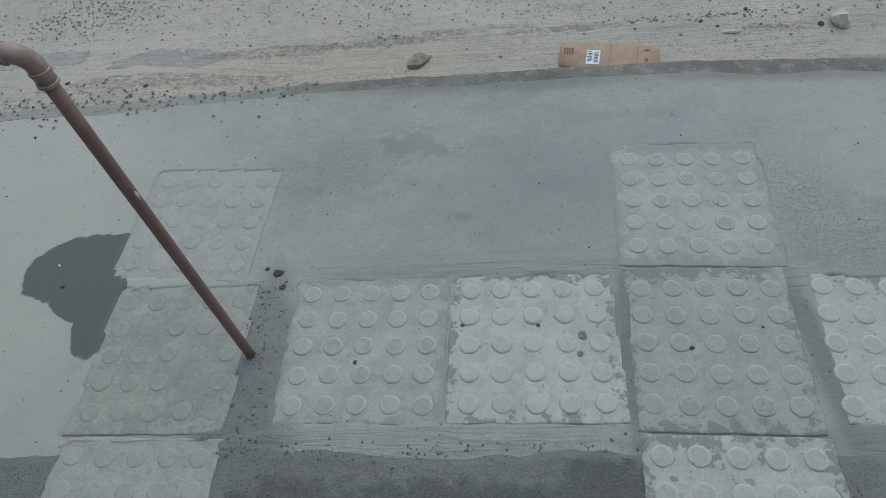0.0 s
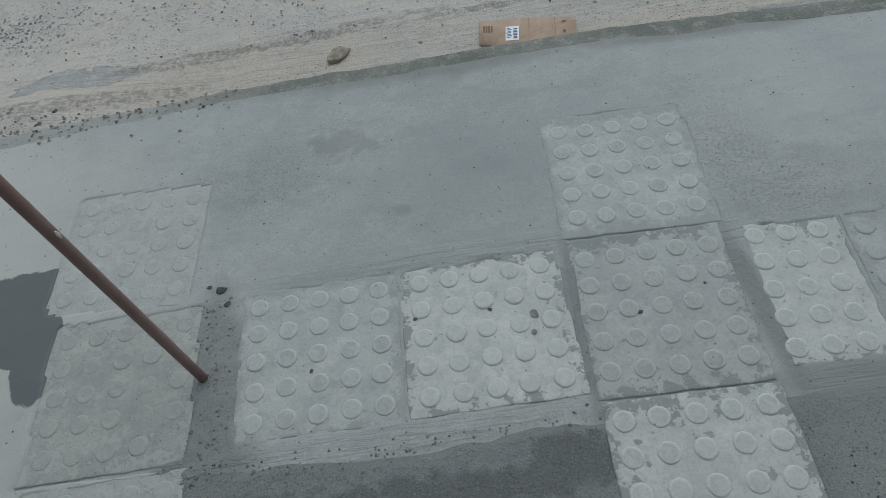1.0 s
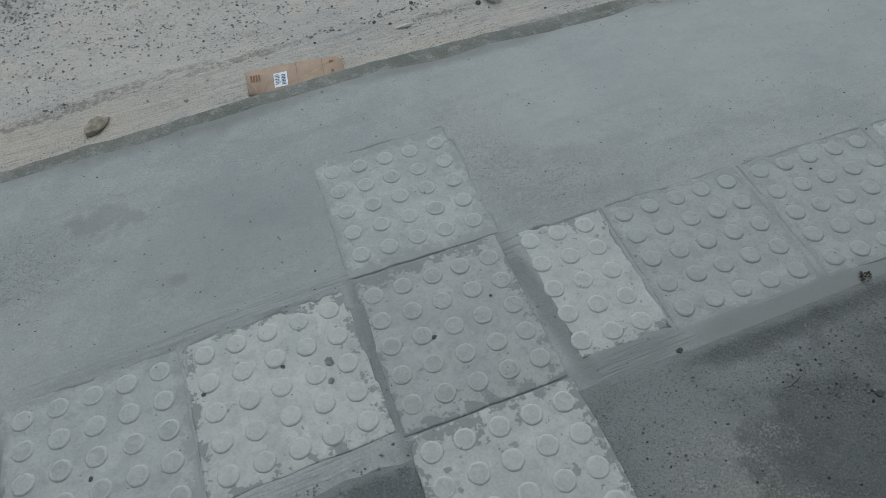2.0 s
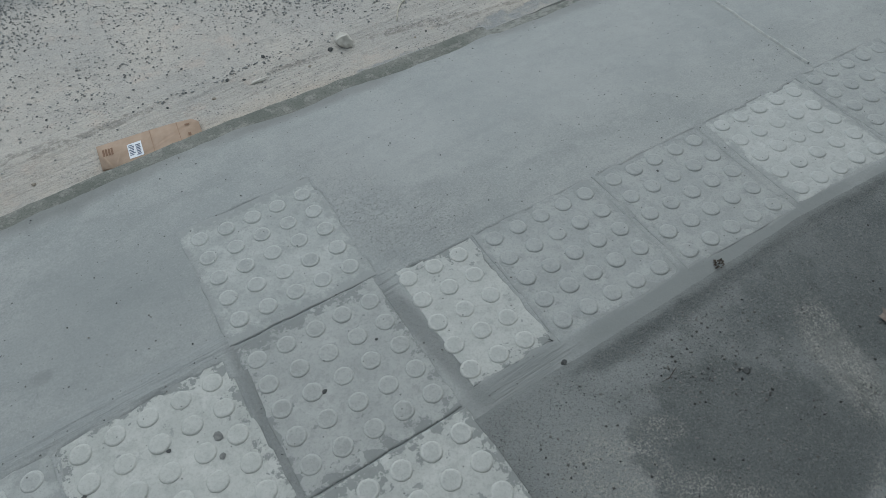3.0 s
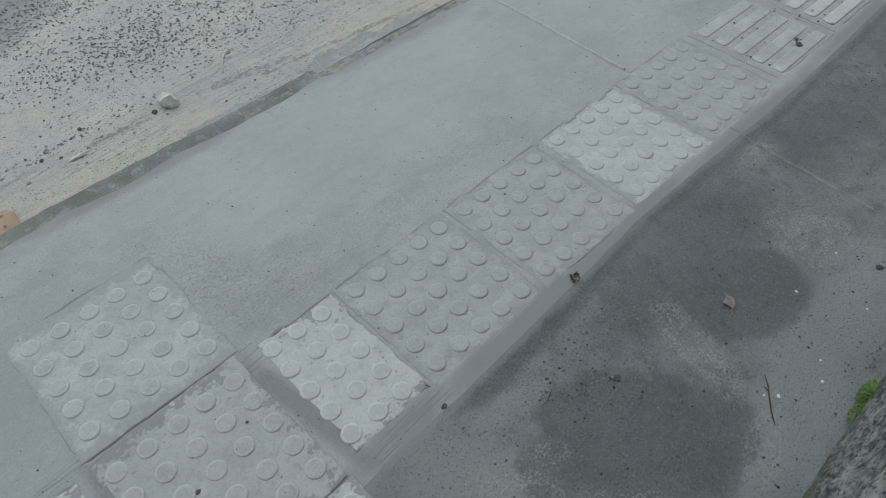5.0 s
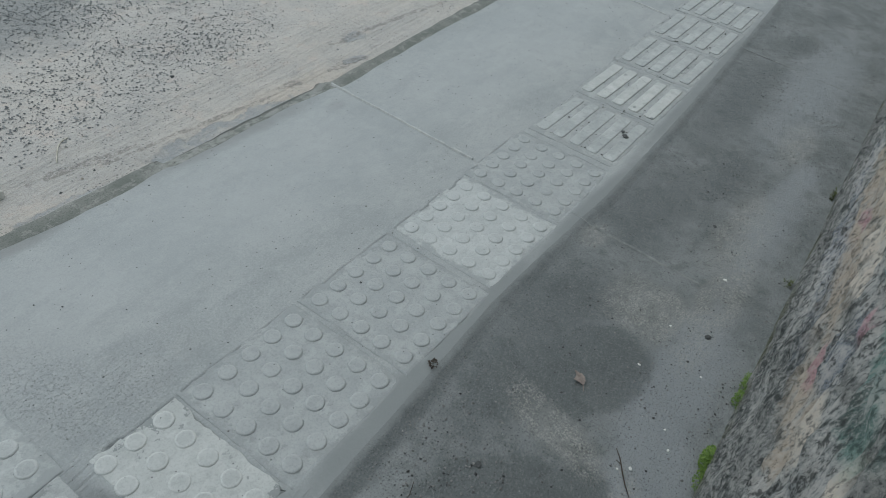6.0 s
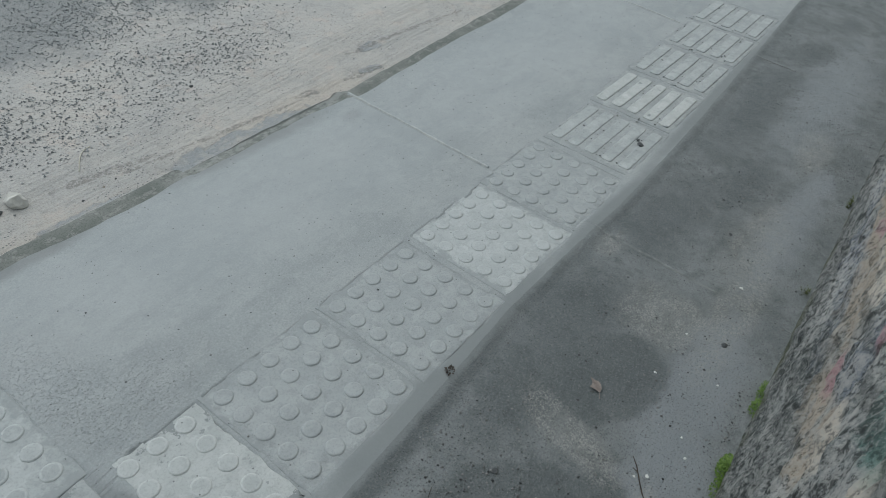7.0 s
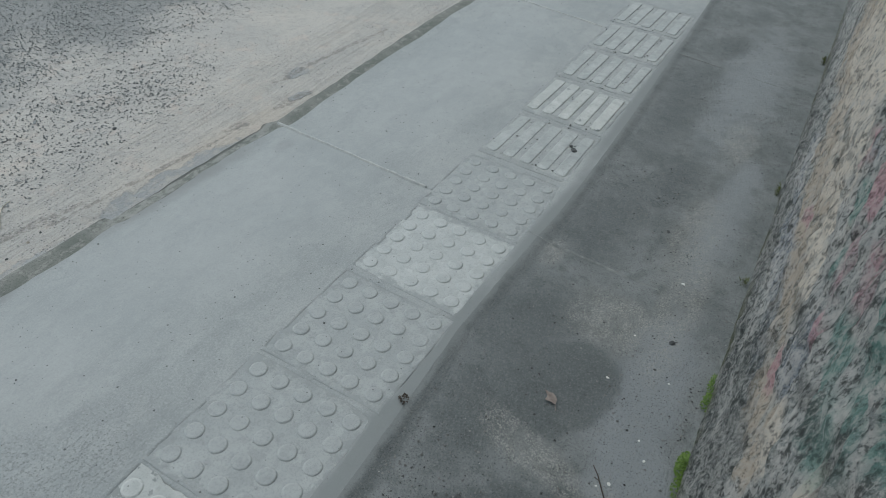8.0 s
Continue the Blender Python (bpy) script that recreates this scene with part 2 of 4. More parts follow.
    return s.done(c, s.step(wet, 0, 1, 0.86, 0.58))


def kerb_material():
    s = Shader("mossy_kerb_concrete")
    c = s.mix(s.step(s.noise(7, 5.0, 0.6), 0.3, 0.7), (0.135, 0.145, 0.128), (0.215, 0.218, 0.195))
    c = s.mix(s.step(s.noise(26, 6.0, 0.75), 0.51, 0.60, 0, 0.6), c, (0.30, 0.295, 0.27))
    c = s.mix(s.step(s.noise(190, 4.0, 0.8), 0.5, 0.6, 0, 0.5), c, (0.085, 0.09, 0.08))
    c = s.mix(s.calc("MULTIPLY", s.blob(-1.2, 0.85, 0.75, 0.3, 0, 0.3, 0.3), 0.75), c, (0.33, 0.335, 0.32))
    broken = s.calc("MULTIPLY", s.blob(1.58, 0.84, 0.34, 0.2, 0, 0.2, 0.2), s.step(s.noise(30, 6.0, 0.75), 0.44, 0.54))
    c = s.mix(s.calc("MULTIPLY", broken, 0.45), c, (0.34, 0.34, 0.318))
    crack = s.blob(1.575, 0.846, 0.31, 0.011, -4.0, 0.35, 0.5, 20.0)
    c = s.mix(s.calc("MULTIPLY", crack, 0.8), c, (0.075, 0.08, 0.073))
    s.bump(s.calc("MULTIPLY", crack, -1.0), 0.8, 0.01)
    s.bump(s.noise(40, 5.0, 0.65), 0.7, 0.006)
    s.bump(s.noise(240, 2.0), 0.4, 0.0015)
    return s.done(c)


def road_material():
    s = Shader("sandy_road")
    sand = s.mix(s.step(s.noise(3.2, 5.0, 0.6), 0.3, 0.7), (0.475, 0.445, 0.400), (0.405, 0.390, 0.362))
    warm = s.most(s.blob(-0.45, 1.10, 0.55, 0.12, 3, 0.5, 0.4, 6.0), s.blob(1.9, 0.98, 0.35, 0.07, -5, 0.6, 0.5), s.blob(0.75, 1.02, 0.5, 0.06, -4, 0.6, 0.5))
    sand = s.mix(s.calc("MULTIPLY", warm, 0.6), sand, (0.475, 0.415, 0.345))
    sand = s.mix(s.calc("MULTIPLY", s.step(s.noise(9, 5.0, 0.7), 0.54, 0.66), 0.5), sand, (0.50, 0.425, 0.365))
    far = s.step(s.calc("MULTIPLY_ADD", s.calc("SUBTRACT", s.noise(2.2, 5.0, 0.6), 0.5), 1.6, s.calc("MULTIPLY_ADD", s.axis(0), 0.05, s.axis(1))), 1.85, 2.25)
    tar = s.mix(s.step(s.noise(420, 2.0, 0.7), 0.35, 0.7), (0.17, 0.178, 0.176), (0.33, 0.332, 0.318))
    c = s.mix(s.calc("MULTIPLY", far, 0.9), sand, tar)
    smear = s.most(s.blob(-1.30, 1.20, 0.20, 0.05, 0, 0.1, 0.8), s.blob(-0.85, 1.165, 0.17, 0.05, 4, 0.1, 0.8), s.blob(1.66, 0.955, 0.34, 0.062, -7, 0.08, 0.6),
                   s.blob(2.38, 1.095, 0.07, 0.025, -8, 0.1, 0.8), s.blob(2.25, 0.98, 0.05, 0.02, -8, 0.1, 0.8), s.blob(1.2, 0.98, 0.30, 0.045, -6, 0.12, 0.7), s.blob(0.62, 1.0, 0.2, 0.04, 0, 0.12, 0.8))
    c = s.mix(s.calc("MULTIPLY", smear, s.step(s.noise(24, 5.0, 0.7), 0.34, 0.56, 0.35, 0.85)), c, (0.290, 0.306, 0.308))
    # damp sand, with the shade along crust and sand edges put in as colour
    moist_and_lip_shade = s.most(s.blob(1.62, 1.045, 0.34, 0.010, -8, 0.2, 0.8, 20.0), s.blob(2.6, 1.07, 0.3, 0.012, -7, 0.2, 1.0, 20.0), s.blob(-0.55, 1.20, 0.26, 0.026, 6, 0.15, 0.7, 20.0), s.blob(-0.13, 1.225, 0.30, 0.022, 5, 0.2, 0.9, 20.0), s.blob(0.28, 1.225, 0.20, 0.018, 2, 0.2, 0.9, 20.0),
                   s.blob(-0.85, 1.03, 0.30, 0.04, 8, 0.2, 0.9, 20.0), s.blob(0.85, 1.17, 0.10, 0.012, -8, 0.2, 0.9, 20.0), s.blob(1.25, 1.13, 0.14, 0.016, -14, 0.2, 1.0, 20.0), s.blob(1.95, 1.02, 0.07, 0.02, -10, 0.2, 0.9, 20.0), s.blob(2.2, 0.98, 0.08, 0.02, -10, 0.2, 0.9, 20.0))
    c = s.mix(s.calc("MULTIPLY", s.calc("MULTIPLY", moist_and_lip_shade, s.step(s.noise(55, 5.0, 0.8), 0.42, 0.56)), 0.7), c, (0.19, 0.178, 0.155))
    grain = s.noise(210, 5.0, 0.82)
    c = s.mix(s.step(grain, 0.50, 0.60, 0, 0.42), c, (0.19, 0.186, 0.175))
    c = s.mix(s.step(grain, 0.47, 0.38, 0, 0.3), c, (0.52, 0.50, 0.45))
    c = s.mix(s.step(s.noise(30, 6.0, 0.78), 0.52, 0.62, 0, 0.35), c, (0.25, 0.245, 0.23))
    c = s.mix(s.calc("MULTIPLY", s.calc("MULTIPLY", s.specks(130, 0.4, 0.33), s.step(s.noise(4, 4.0), 0.4, 0.6)), 0.8), c, (0.10, 0.105, 0.105))
    s.bump(smear, 0.8, 0.006)
    s.bump(s.noise(12, 5.0, 0.6), 0.6, 0.015)
    ruts = s.noise(26, 5.0, 0.65, (0.10, 1.6, 1, -5))
    s.bump(s.calc("MULTIPLY", ruts, s.step(s.axis(1), 1.45, 1.15)), 0.9, 0.012)
    s.bump(s.noise(45, 5.0, 0.7, (0.5, 1.3, 1, -6)), 0.5, 0.005)
    s.bump(grain, 0.6, 0.002)
    return s.done(c, 0.95)


def tile_material(name, base, dirt, splash, film=(0.285, 0.299, 0.292), crisp=False):
    """Cast concrete tile. dirt: tone of the dust on it; splash: how far mortar lies over its rim; film: the mortar's tone."""
    s = Shader(name, 0.88)
    rnd = s.shift_each()
    c = s.mix(s.step(s.noise(11, 6.0, 0.65), 0.36, 0.66), base, dirt)
    c = s.mix(s.step(s.noise(28, 5.0, 0.7), 0.50, 0.62, 0, 0.32), c, tuple(0.82 * v for v in dirt))
    c = s.mix(s.step(rnd, 0, 1, 0, 0.14), c, dirt)
    c = s.mix(s.step(s.noise(48, 5.0, 0.75), 0.52, 0.62, 0, 0.34), c, tuple(0.74 * v for v in dirt))
    c = s.mix(s.step(s.noise(19, 5.0, 0.7), 0.55, 0.66, 0, 0.45), c, tuple(min(1.16 * v, 0.58) for v in base))
    fine = s.noise(220, 4.0, 0.8)
    c = s.mix(s.step(fine, 0.51, 0.60, 0, 0.28), c, tuple(0.62 * v for v in dirt))
    sep = s.t.nodes.new("ShaderNodeSeparateXYZ")
    s.put(sep.inputs[0], s.local)
    rim = s.calc("MAXIMUM", s.calc("ABSOLUTE", sep.outputs[0]), s.calc("ABSOLUTE", sep.outputs[1]))
    over = s.calc("MULTIPLY_ADD", s.calc("SUBTRACT", s.noise(32, 6.0, 0.72), 0.5), 0.24 * splash, rim)
    mortar = s.step(over, 0.1445, 0.1495) if crisp else s.step(over, 0.130, 0.153)
    low, high = (0.695, 0.712) if crisp else (0.68, 0.74)
    stray = s.calc("MULTIPLY", s.step(s.noise(44, 5.0, 0.6), low - 0.06 * splash, high - 0.06 * splash), s.step(rim, 0.03, 0.10))
    mortar = s.most(mortar, stray)
    c = s.mix(s.calc("MULTIPLY", mortar, 0.80), c, film)
    c = s.mix(s.calc("MULTIPLY", s.specks(70, 0.13, 0.22), 0.8), c, (0.09, 0.09, 0.088))
    s.bump(s.noise(70, 4.0, 0.6), 0.4, 0.0022)
    s.bump(s.noise(26, 4.0, 0.6), 0.4, 0.004)
    s.bump(fine, 0.35, 0.0007)
    s.bump(mortar, 0.5, 0.0015)
    return s.done(c)


def dome_material(name, base, dirt, ring):
    s = Shader(name, 0.88)
    rnd = s.shift_each()
    ln = s.t.nodes.new("ShaderNodeVectorMath")
    ln.operation = "LENGTH"
    s.put(ln.inputs[0], s.local)
    far = s.calc("MULTIPLY_ADD", s.calc("SUBTRACT", s.noise(90, 4.0, 0.7), 0.5), 0.007, ln.outputs["Value"])
    crown = tuple(0.93 * v for v in dirt)
    c = s.mix(s.step(s.noise(40, 5.0, 0.7), 0.38, 0.64), crown, tuple(0.5 * (p + q) for p, q in zip(base, dirt)))
    c = s.mix(s.step(rnd, 0, 1, 0, 0.45), c, base)
    c = s.mix(s.calc("MULTIPLY", s.step(far, 0.0130, 0.0158), ring), c, tuple(1.06 * v for v in base))
    c = s.mix(s.step(s.noise(220, 4.0, 0.8), 0.51, 0.60, 0, 0.28), c, tuple(0.62 * v for v in dirt))
    c = s.mix(s.calc("MULTIPLY", s.specks(70, 0.13, 0.22), 0.8), c, (0.09, 0.09, 0.088))
    s.bump(s.noise(80, 4.0, 0.65), 0.5, 0.0025)
    return s.done(c)


def wall_material():
    s = Shader("weathered_painted_render", 0.92)
    flake = s.noise(20, 7.0, 0.74, (1, 1, 0.40, 0, -20))
    chips = s.noise(44, 7.0, 0.76, (1, 1, 0.44, 0, -20))
    fine = s.noise(120, 6.0, 0.8, (1, 1, 0.55, 0, -20))
    c = s.mix(s.step(s.noise(9, 6.0, 0.7), 0.42, 0.58), (0.295, 0.312, 0.302), (0.50, 0.505, 0.485))
    c = s.mix(s.step(flake, 0.54, 0.57, 0, 0.5), c, (0.56, 0.54, 0.50))
    b = lambda x, z, rx, rz, turn=0, soft=0.3, rag=0.7: s.blob(x, z, rx, rz, turn, soft, rag, 15.0, True)
    worn = s.calc("MULTIPLY", s.step(flake, 0.42, 0.48, 0.5, 1.0), s.step(chips, 0.41, 0.48, 0.35, 1.0))
    paint = lambda c, mask, tone, share: s.mix(s.calc("MULTIPLY", s.calc("MULTIPLY", mask, worn), share), c, tone)
    slate = s.most(b(1.55, 0.32, 0.30, 0.06, 4), b(1.95, 0.25, 0.30, 0.05), b(1.12, 0.52, 0.08, 0.05, 20), b(2.1, 0.42, 0.04, 0.03), b(1.36, 0.69, 0.03, 0.02))
    c = paint(c, slate, (0.27, 0.305, 0.375), 0.6)
    c = s.mix(s.step(chips, 0.525, 0.545, 0, 0.58), c, (0.68, 0.66, 0.62))
    c = s.mix(s.step(chips, 0.445, 0.425, 0, 0.70), c, (0.065, 0.07, 0.066))
    c = s.mix(s.step(fine, 0.525, 0.56, 0, 0.42), c, (0.66, 0.64, 0.60))
    c = s.mix(s.step(fine, 0.455, 0.42, 0, 0.58), c, (0.05, 0.054, 0.052))
    tan = s.most(b(1.50, 0.47, 0.30, 0.09, -8), b(1.95, 0.42, 0.45, 0.10, -4), b(1.16, 0.40, 0.09, 0.05, 22), b(1.02, 0.46, 0.06, 0.05, 25), b(2.5, 0.50, 0.6, 0.16))
    c = paint(c, tan, (0.60, 0.51, 0.405), 0.92)
    cream = s.most(b(1.95, 0.62, 0.50, 0.16), b(2.3, 0.50, 0.25, 0.05), b(1.62, 0.565, 0.20, 0.05), b(1.36, 0.50, 0.14, 0.04), b(1.00, 0.50, 0.05, 0.035, 20), b(2.9, 0.75, 1.0, 0.22), b(1.42, 0.62, 0.10, 0.035), b(0.84, 0.62, 0.04, 0.03))
    c = paint(c, cream, (0.83, 0.755, 0.65), 0.95)
    pink = s.most(b(1.16, 0.635, 0.055, 0.035), b(1.10, 0.585, 0.03, 0.025), b(1.17, 0.44, 0.035, 0.03), b(1.42, 0.66, 0.05, 0.022), b(1.62, 0.40, 0.04, 0.018), b(1.05, 0.69, 0.05, 0.03), b(1.22, 0.70, 0.05, 0.025))
    c = paint(c, pink, (0.60, 0.34, 0.375), 0.75)
    green = s.most(b(1.29, 0.645, 0.05, 0.022), b(1.22, 0.60, 0.03, 0.02), b(1.00, 0.645, 0.06, 0.03), b(0.92, 0.63, 0.06, 0.035), b(0.88, 0.70, 0.07, 0.03), b(0.80, 0.80, 0.15, 0.06), b(0.94, 0.74, 0.05, 0.03))
    c = paint(c, green, (0.13, 0.30, 0.255), 0.7)
    # darker foot, with a few darker patches and slanting streaks
    dark_zones = s.most(b(1.9, 0.05, 2.6, 0.15, 0, 0.5, 0.6), b(0.83, 0.67, 0.07, 0.03, 15), b(1.18, 0.27, 0.34, 0.11), b(1.22, 0.50, 0.14, 0.014, 24), b(0.98, 0.59, 0.10, 0.016, 22), b(1.75, 0.52, 0.2, 0.012, 14))
    c = s.mix(s.calc("MULTIPLY", dark_zones, 0.55), c, (0.090, 0.100, 0.095))
    c = s.mix(s.step(fine, 0.525, 0.555, 0, 0.34), c, (0.70, 0.68, 0.64))
    c = s.mix(s.step(fine, 0.462, 0.432, 0, 0.50), c, (0.055, 0.059, 0.057))
    moss = s.calc("MULTIPLY", s.step(s.axis(2), 0.10, 0.0), s.step(s.noise(10, 4.0), 0.38, 0.58))
    c = s.mix(s.calc("MULTIPLY", moss, 0.72), c, (0.090, 0.100, 0.042))
    s.bump(flake, 0.8, 0.02)
    s.bump(chips, 1.0, 0.014)
    s.bump(fine, 1.0, 0.006)
    return s.done(c)


def plain(name, a, b, scale=30.0, rough=0.8, bump=0.3, spec=0.3, each=False):
    s = Shader(name, rough, spec)
    if each:
        s.shift_each()
    n = s.noise(scale, 4.0, 0.65)
    s.bump(n, bump, 0.002)
    return s.done(s.mix(s.step(n, 0.3, 0.7), a, b))


def island(name, dark, light, rough=0.9):
    """A tone of its own for each loose piece of a mesh."""
    s = Shader(name, rough)
    geo = s.t.nodes.new("ShaderNodeNewGeometry")
    c = s.mix(geo.outputs["Random Per Island"], dark, light)
    c = s.mix(s.step(s.noise(150, 3.0), 0.4, 0.7, 0, 0.4), c, dark)
    return s.done(c)


PAVE, STRIP, KERB, ROAD, WALL = pavement_material(), strip_material(), kerb_material(), road_material(), wall_material()
SMEAR = (0.218, 0.232, 0.226)
T_WHITE = tile_material("pale_tile_concrete", (0.500, 0.508, 0.482), (0.425, 0.437, 0.415), 0.8, SMEAR, True)
T_SPLASH = tile_material("splashed_tile_concrete", (0.475, 0.484, 0.462), (0.405, 0.417, 0.399), 1.4, SMEAR, True)
T_MID = tile_material("worn_grey_tile_concrete", (0.388, 0.399, 0.385), (0.335, 0.347, 0.337), 0.9, SMEAR, True)
T_BED = tile_material("dirty_bar_tile_concrete", (0.385, 0.396, 0.382), (0.315, 0.327, 0.316), 0.6)
T_CLEAN = tile_material("light_tile_concrete", (0.430, 0.442, 0.426), (0.350, 0.366, 0.355), 0.5)
T_GREY = tile_material("grey_tile_concrete", (0.378, 0.390, 0.378), (0.328, 0.343, 0.336), 0.7)
T_PALE = tile_material("clean_pale_tile_concrete", (0.462, 0.474, 0.458), (0.405, 0.418, 0.405), 0.45)
T_DIRTY = tile_material("dirty_tile_concrete", (0.360, 0.368, 0.345), (0.285, 0.297, 0.282), 1.9, (0.372, 0.378, 0.360))
T_DULL = tile_material("dusty_tile_concrete", (0.415, 0.420, 0.398), (0.350, 0.360, 0.345), 1.8, (0.385, 0.390, 0.372))
DOME_TONES = {
    T_WHITE: ((0.500, 0.508, 0.482), (0.440, 0.452, 0.430)), T_SPLASH: ((0.480, 0.489, 0.467), (0.410, 0.422, 0.405)),
    T_MID: ((0.400, 0.411, 0.397), (0.325, 0.336, 0.324)), T_CLEAN: ((0.440, 0.452, 0.436), (0.350, 0.364, 0.353)),
    T_GREY: ((0.390, 0.402, 0.390), (0.338, 0.352, 0.345)), T_PALE: ((0.470, 0.482, 0.466), (0.420, 0.433, 0.420)),
    T_DIRTY: ((0.365, 0.373, 0.350), (0.305, 0.317, 0.302)), T_DULL: ((0.415, 0.420, 0.398), (0.360, 0.370, 0.354)),
}
JOINT = plain("joint_mortar", (0.33, 0.34, 0.33), (0.45, 0.452, 0.43), 60)
JOINT_DAMP = plain("damp_joint_mortar", (0.14, 0.149, 0.146), (0.26, 0.268, 0.256), 38)
MORTAR = plain("rough_mortar", (0.15, 0.155, 0.15), (0.24, 0.245, 0.235), 70, 0.92, 0.8)
PVC = plain("brown_pipe_plastic", (0.195, 0.122, 0.104), (0.235, 0.155, 0.135), 25, 0.42, 0.05, 0.45)
# worn greyer plastic; its paler tone also paints in the elbow's highlights
PVC_WORN_LIT = plain("faded_lit_pipe_plastic", (0.25, 0.178, 0.158), (0.36, 0.285, 0.26), 45, 0.36, 0.05, 0.5)
CARD = plain("cardboard", (0.36, 0.265, 0.195), (0.41, 0.31, 0.235), 40, 0.9, 0.15)
CARD_DARK = plain("torn_cardboard", (0.30, 0.20, 0.14), (0.37, 0.26, 0.185), 60, 0.9, 0.3)
PINK = plain("pink_tape", (0.50, 0.27, 0.25), (0.55, 0.32, 0.29), 50, 0.6, 0.1)
PAPER = plain("white_label_paper", (0.70, 0.72, 0.75), (0.76, 0.78, 0.80), 60, 0.7, 0.05)
INK = plain("blue_black_ink", (0.08, 0.10, 0.16), (0.12, 0.14, 0.2), 60, 0.7, 0.0)
PRINT = plain("brown_print", (0.20, 0.12, 0.08), (0.25, 0.155, 0.105), 60, 0.8, 0.0)
PALE_STONE = plain("pale_stone", (0.46, 0.44, 0.39), (0.60, 0.58, 0.53), 45, 0.9, 0.6)
BROWN_STONE = plain("brown_clod", (0.20, 0.178, 0.142), (0.33, 0.29, 0.235), 60, 0.95, 1.0)
DARK_STONE = plain("dark_stone", (0.055, 0.058, 0.058), (0.11, 0.113, 0.11), 60, 0.9, 0.5)
WHITE_BIT = plain("white_chip", (0.62, 0.62, 0.58), (0.72, 0.71, 0.68), 60, 0.8, 0.3)
DRY_LEAF = plain("dry_leaf", (0.165, 0.135, 0.118), (0.27, 0.23, 0.20), 70, 0.7, 0.4)
TWIG = plain("dark_twig_bark", (0.045, 0.038, 0.032), (0.09, 0.075, 0.06), 90, 0.9, 0.5)
STRAW = plain("pale_string", (0.45, 0.42, 0.34), (0.55, 0.52, 0.44), 60, 0.8, 0.2)
LEAFY = island("weed_leaves", (0.085, 0.150, 0.03), (0.21, 0.31, 0.075), 0.6)
MOSSY = island("moss_leaves", (0.065, 0.080, 0.025), (0.120, 0.138, 0.045), 0.8)
GRAVEL = island("road_chips", (0.115, 0.120, 0.121), (0.37, 0.375, 0.36))
BROWN_CHIPS = island("brown_crumbs", (0.10, 0.092, 0.08), (0.34, 0.31, 0.26))
GRIT = island("pavement_grit", (0.035, 0.036, 0.036), (0.27, 0.265, 0.25))


# ---- tools for shapes ----
def hashed(ix, iy, seed):
    v = np.sin(ix * 127.1 + iy * 311.7 + seed * 74.7) * 43758.5453
    return v - np.floor(v)


def cloud(x, y, scale, seed=0, octaves=3):
    """Smooth value noise from -1 to 1 on arrays."""
    x, y = np.broadcast_arrays(np.asarray(x, float), np.asarray(y, float))
    out, amp, total = np.zeros(x.shape), 1.0, 0.0
    for o in range(octaves):
        px, py = x * scale * 2 ** o + 13.7 * o, y * scale * 2 ** o + 7.3 * o
        ix, iy = np.floor(px), np.floor(py)
        fx, fy = px - ix, py - iy
        fx, fy = fx * fx * (3 - 2 * fx), fy * fy * (3 - 2 * fy)
        a, b = hashed(ix, iy, seed + o), hashed(ix + 1, iy, seed + o)
        c, d = hashed(ix, iy + 1, seed + o), hashed(ix + 1, iy + 1, seed + o)
        out += amp * ((a + (b - a) * fx) * (1 - fy) + (c + (d - c) * fx) * fy)
        total += amp
        amp *= 0.5
    return 2 * out / total - 1


def ease(v, a, b):
    v = np.clip((v - a) / (b - a), 0, 1)
    return v * v * (3 - 2 * v)


def sheet(name, xs, ys, zs, material, parent=None, smooth=True, across=None):
    """A mesh from three arrays of one shape, row by row."""
    rows, cols = xs.shape
    i = np.arange(rows * cols).reshape(rows, cols)
    faces = np.stack([i[:-1, :-1], i[:-1, 1:], i[1:, 1:], i[1:, :-1]], -1).reshape(-1, 4)
    me = bpy.data.meshes.new(name)
    me.from_pydata(np.stack([xs, ys, zs], -1).reshape(-1, 3), [], faces)
    me.polygons.foreach_set("use_smooth", [smooth] * len(me.polygons))
    me.materials.append(material)
    me.update()
    if across is not None:
        # second texture coordinate: metres from the sheet's own border line
        corner = faces.reshape(-1)
        uv = np.stack([xs.reshape(-1)[corner], across.reshape(-1)[corner]], -1)
        me.uv_layers.new(name="border").data.foreach_set("uv", uv.reshape(-1).astype(np.float32))
    ob = new(name, me)
    ob.parent = parent
    return ob


def mesh_of(name, bm, material, smooth=False):
    me = bpy.data.meshes.new(name)
    bmesh.ops.recalc_face_normals(bm, faces=bm.faces)
    bm.to_mesh(me)
    bm.free()
    me.materials.append(material)
    me.polygons.foreach_set("use_smooth", [smooth] * len(me.polygons))
    return me


def part(name, bm, material, parent, label="", smooth=False):
    ob = new(name, mesh_of(name, bm, material, smooth))
    ob.parent = parent
    return tagged(ob, label)


def root(name, m, **tags):
    ob = new(name)
    ob.empty_display_size = 0.05
    ob.matrix_basis = m
    return tagged(ob, **tags)


def spaced(*stretches):
    """Positions along a line: (from, to, step) after one another."""
    out = []
    for a, b, s in stretches:
        out.extend(np.linspace(a, b, max(2, int(round((b - a) / s)) + 1))[:-1])
    return np.array(out + [stretches[-1][1]])


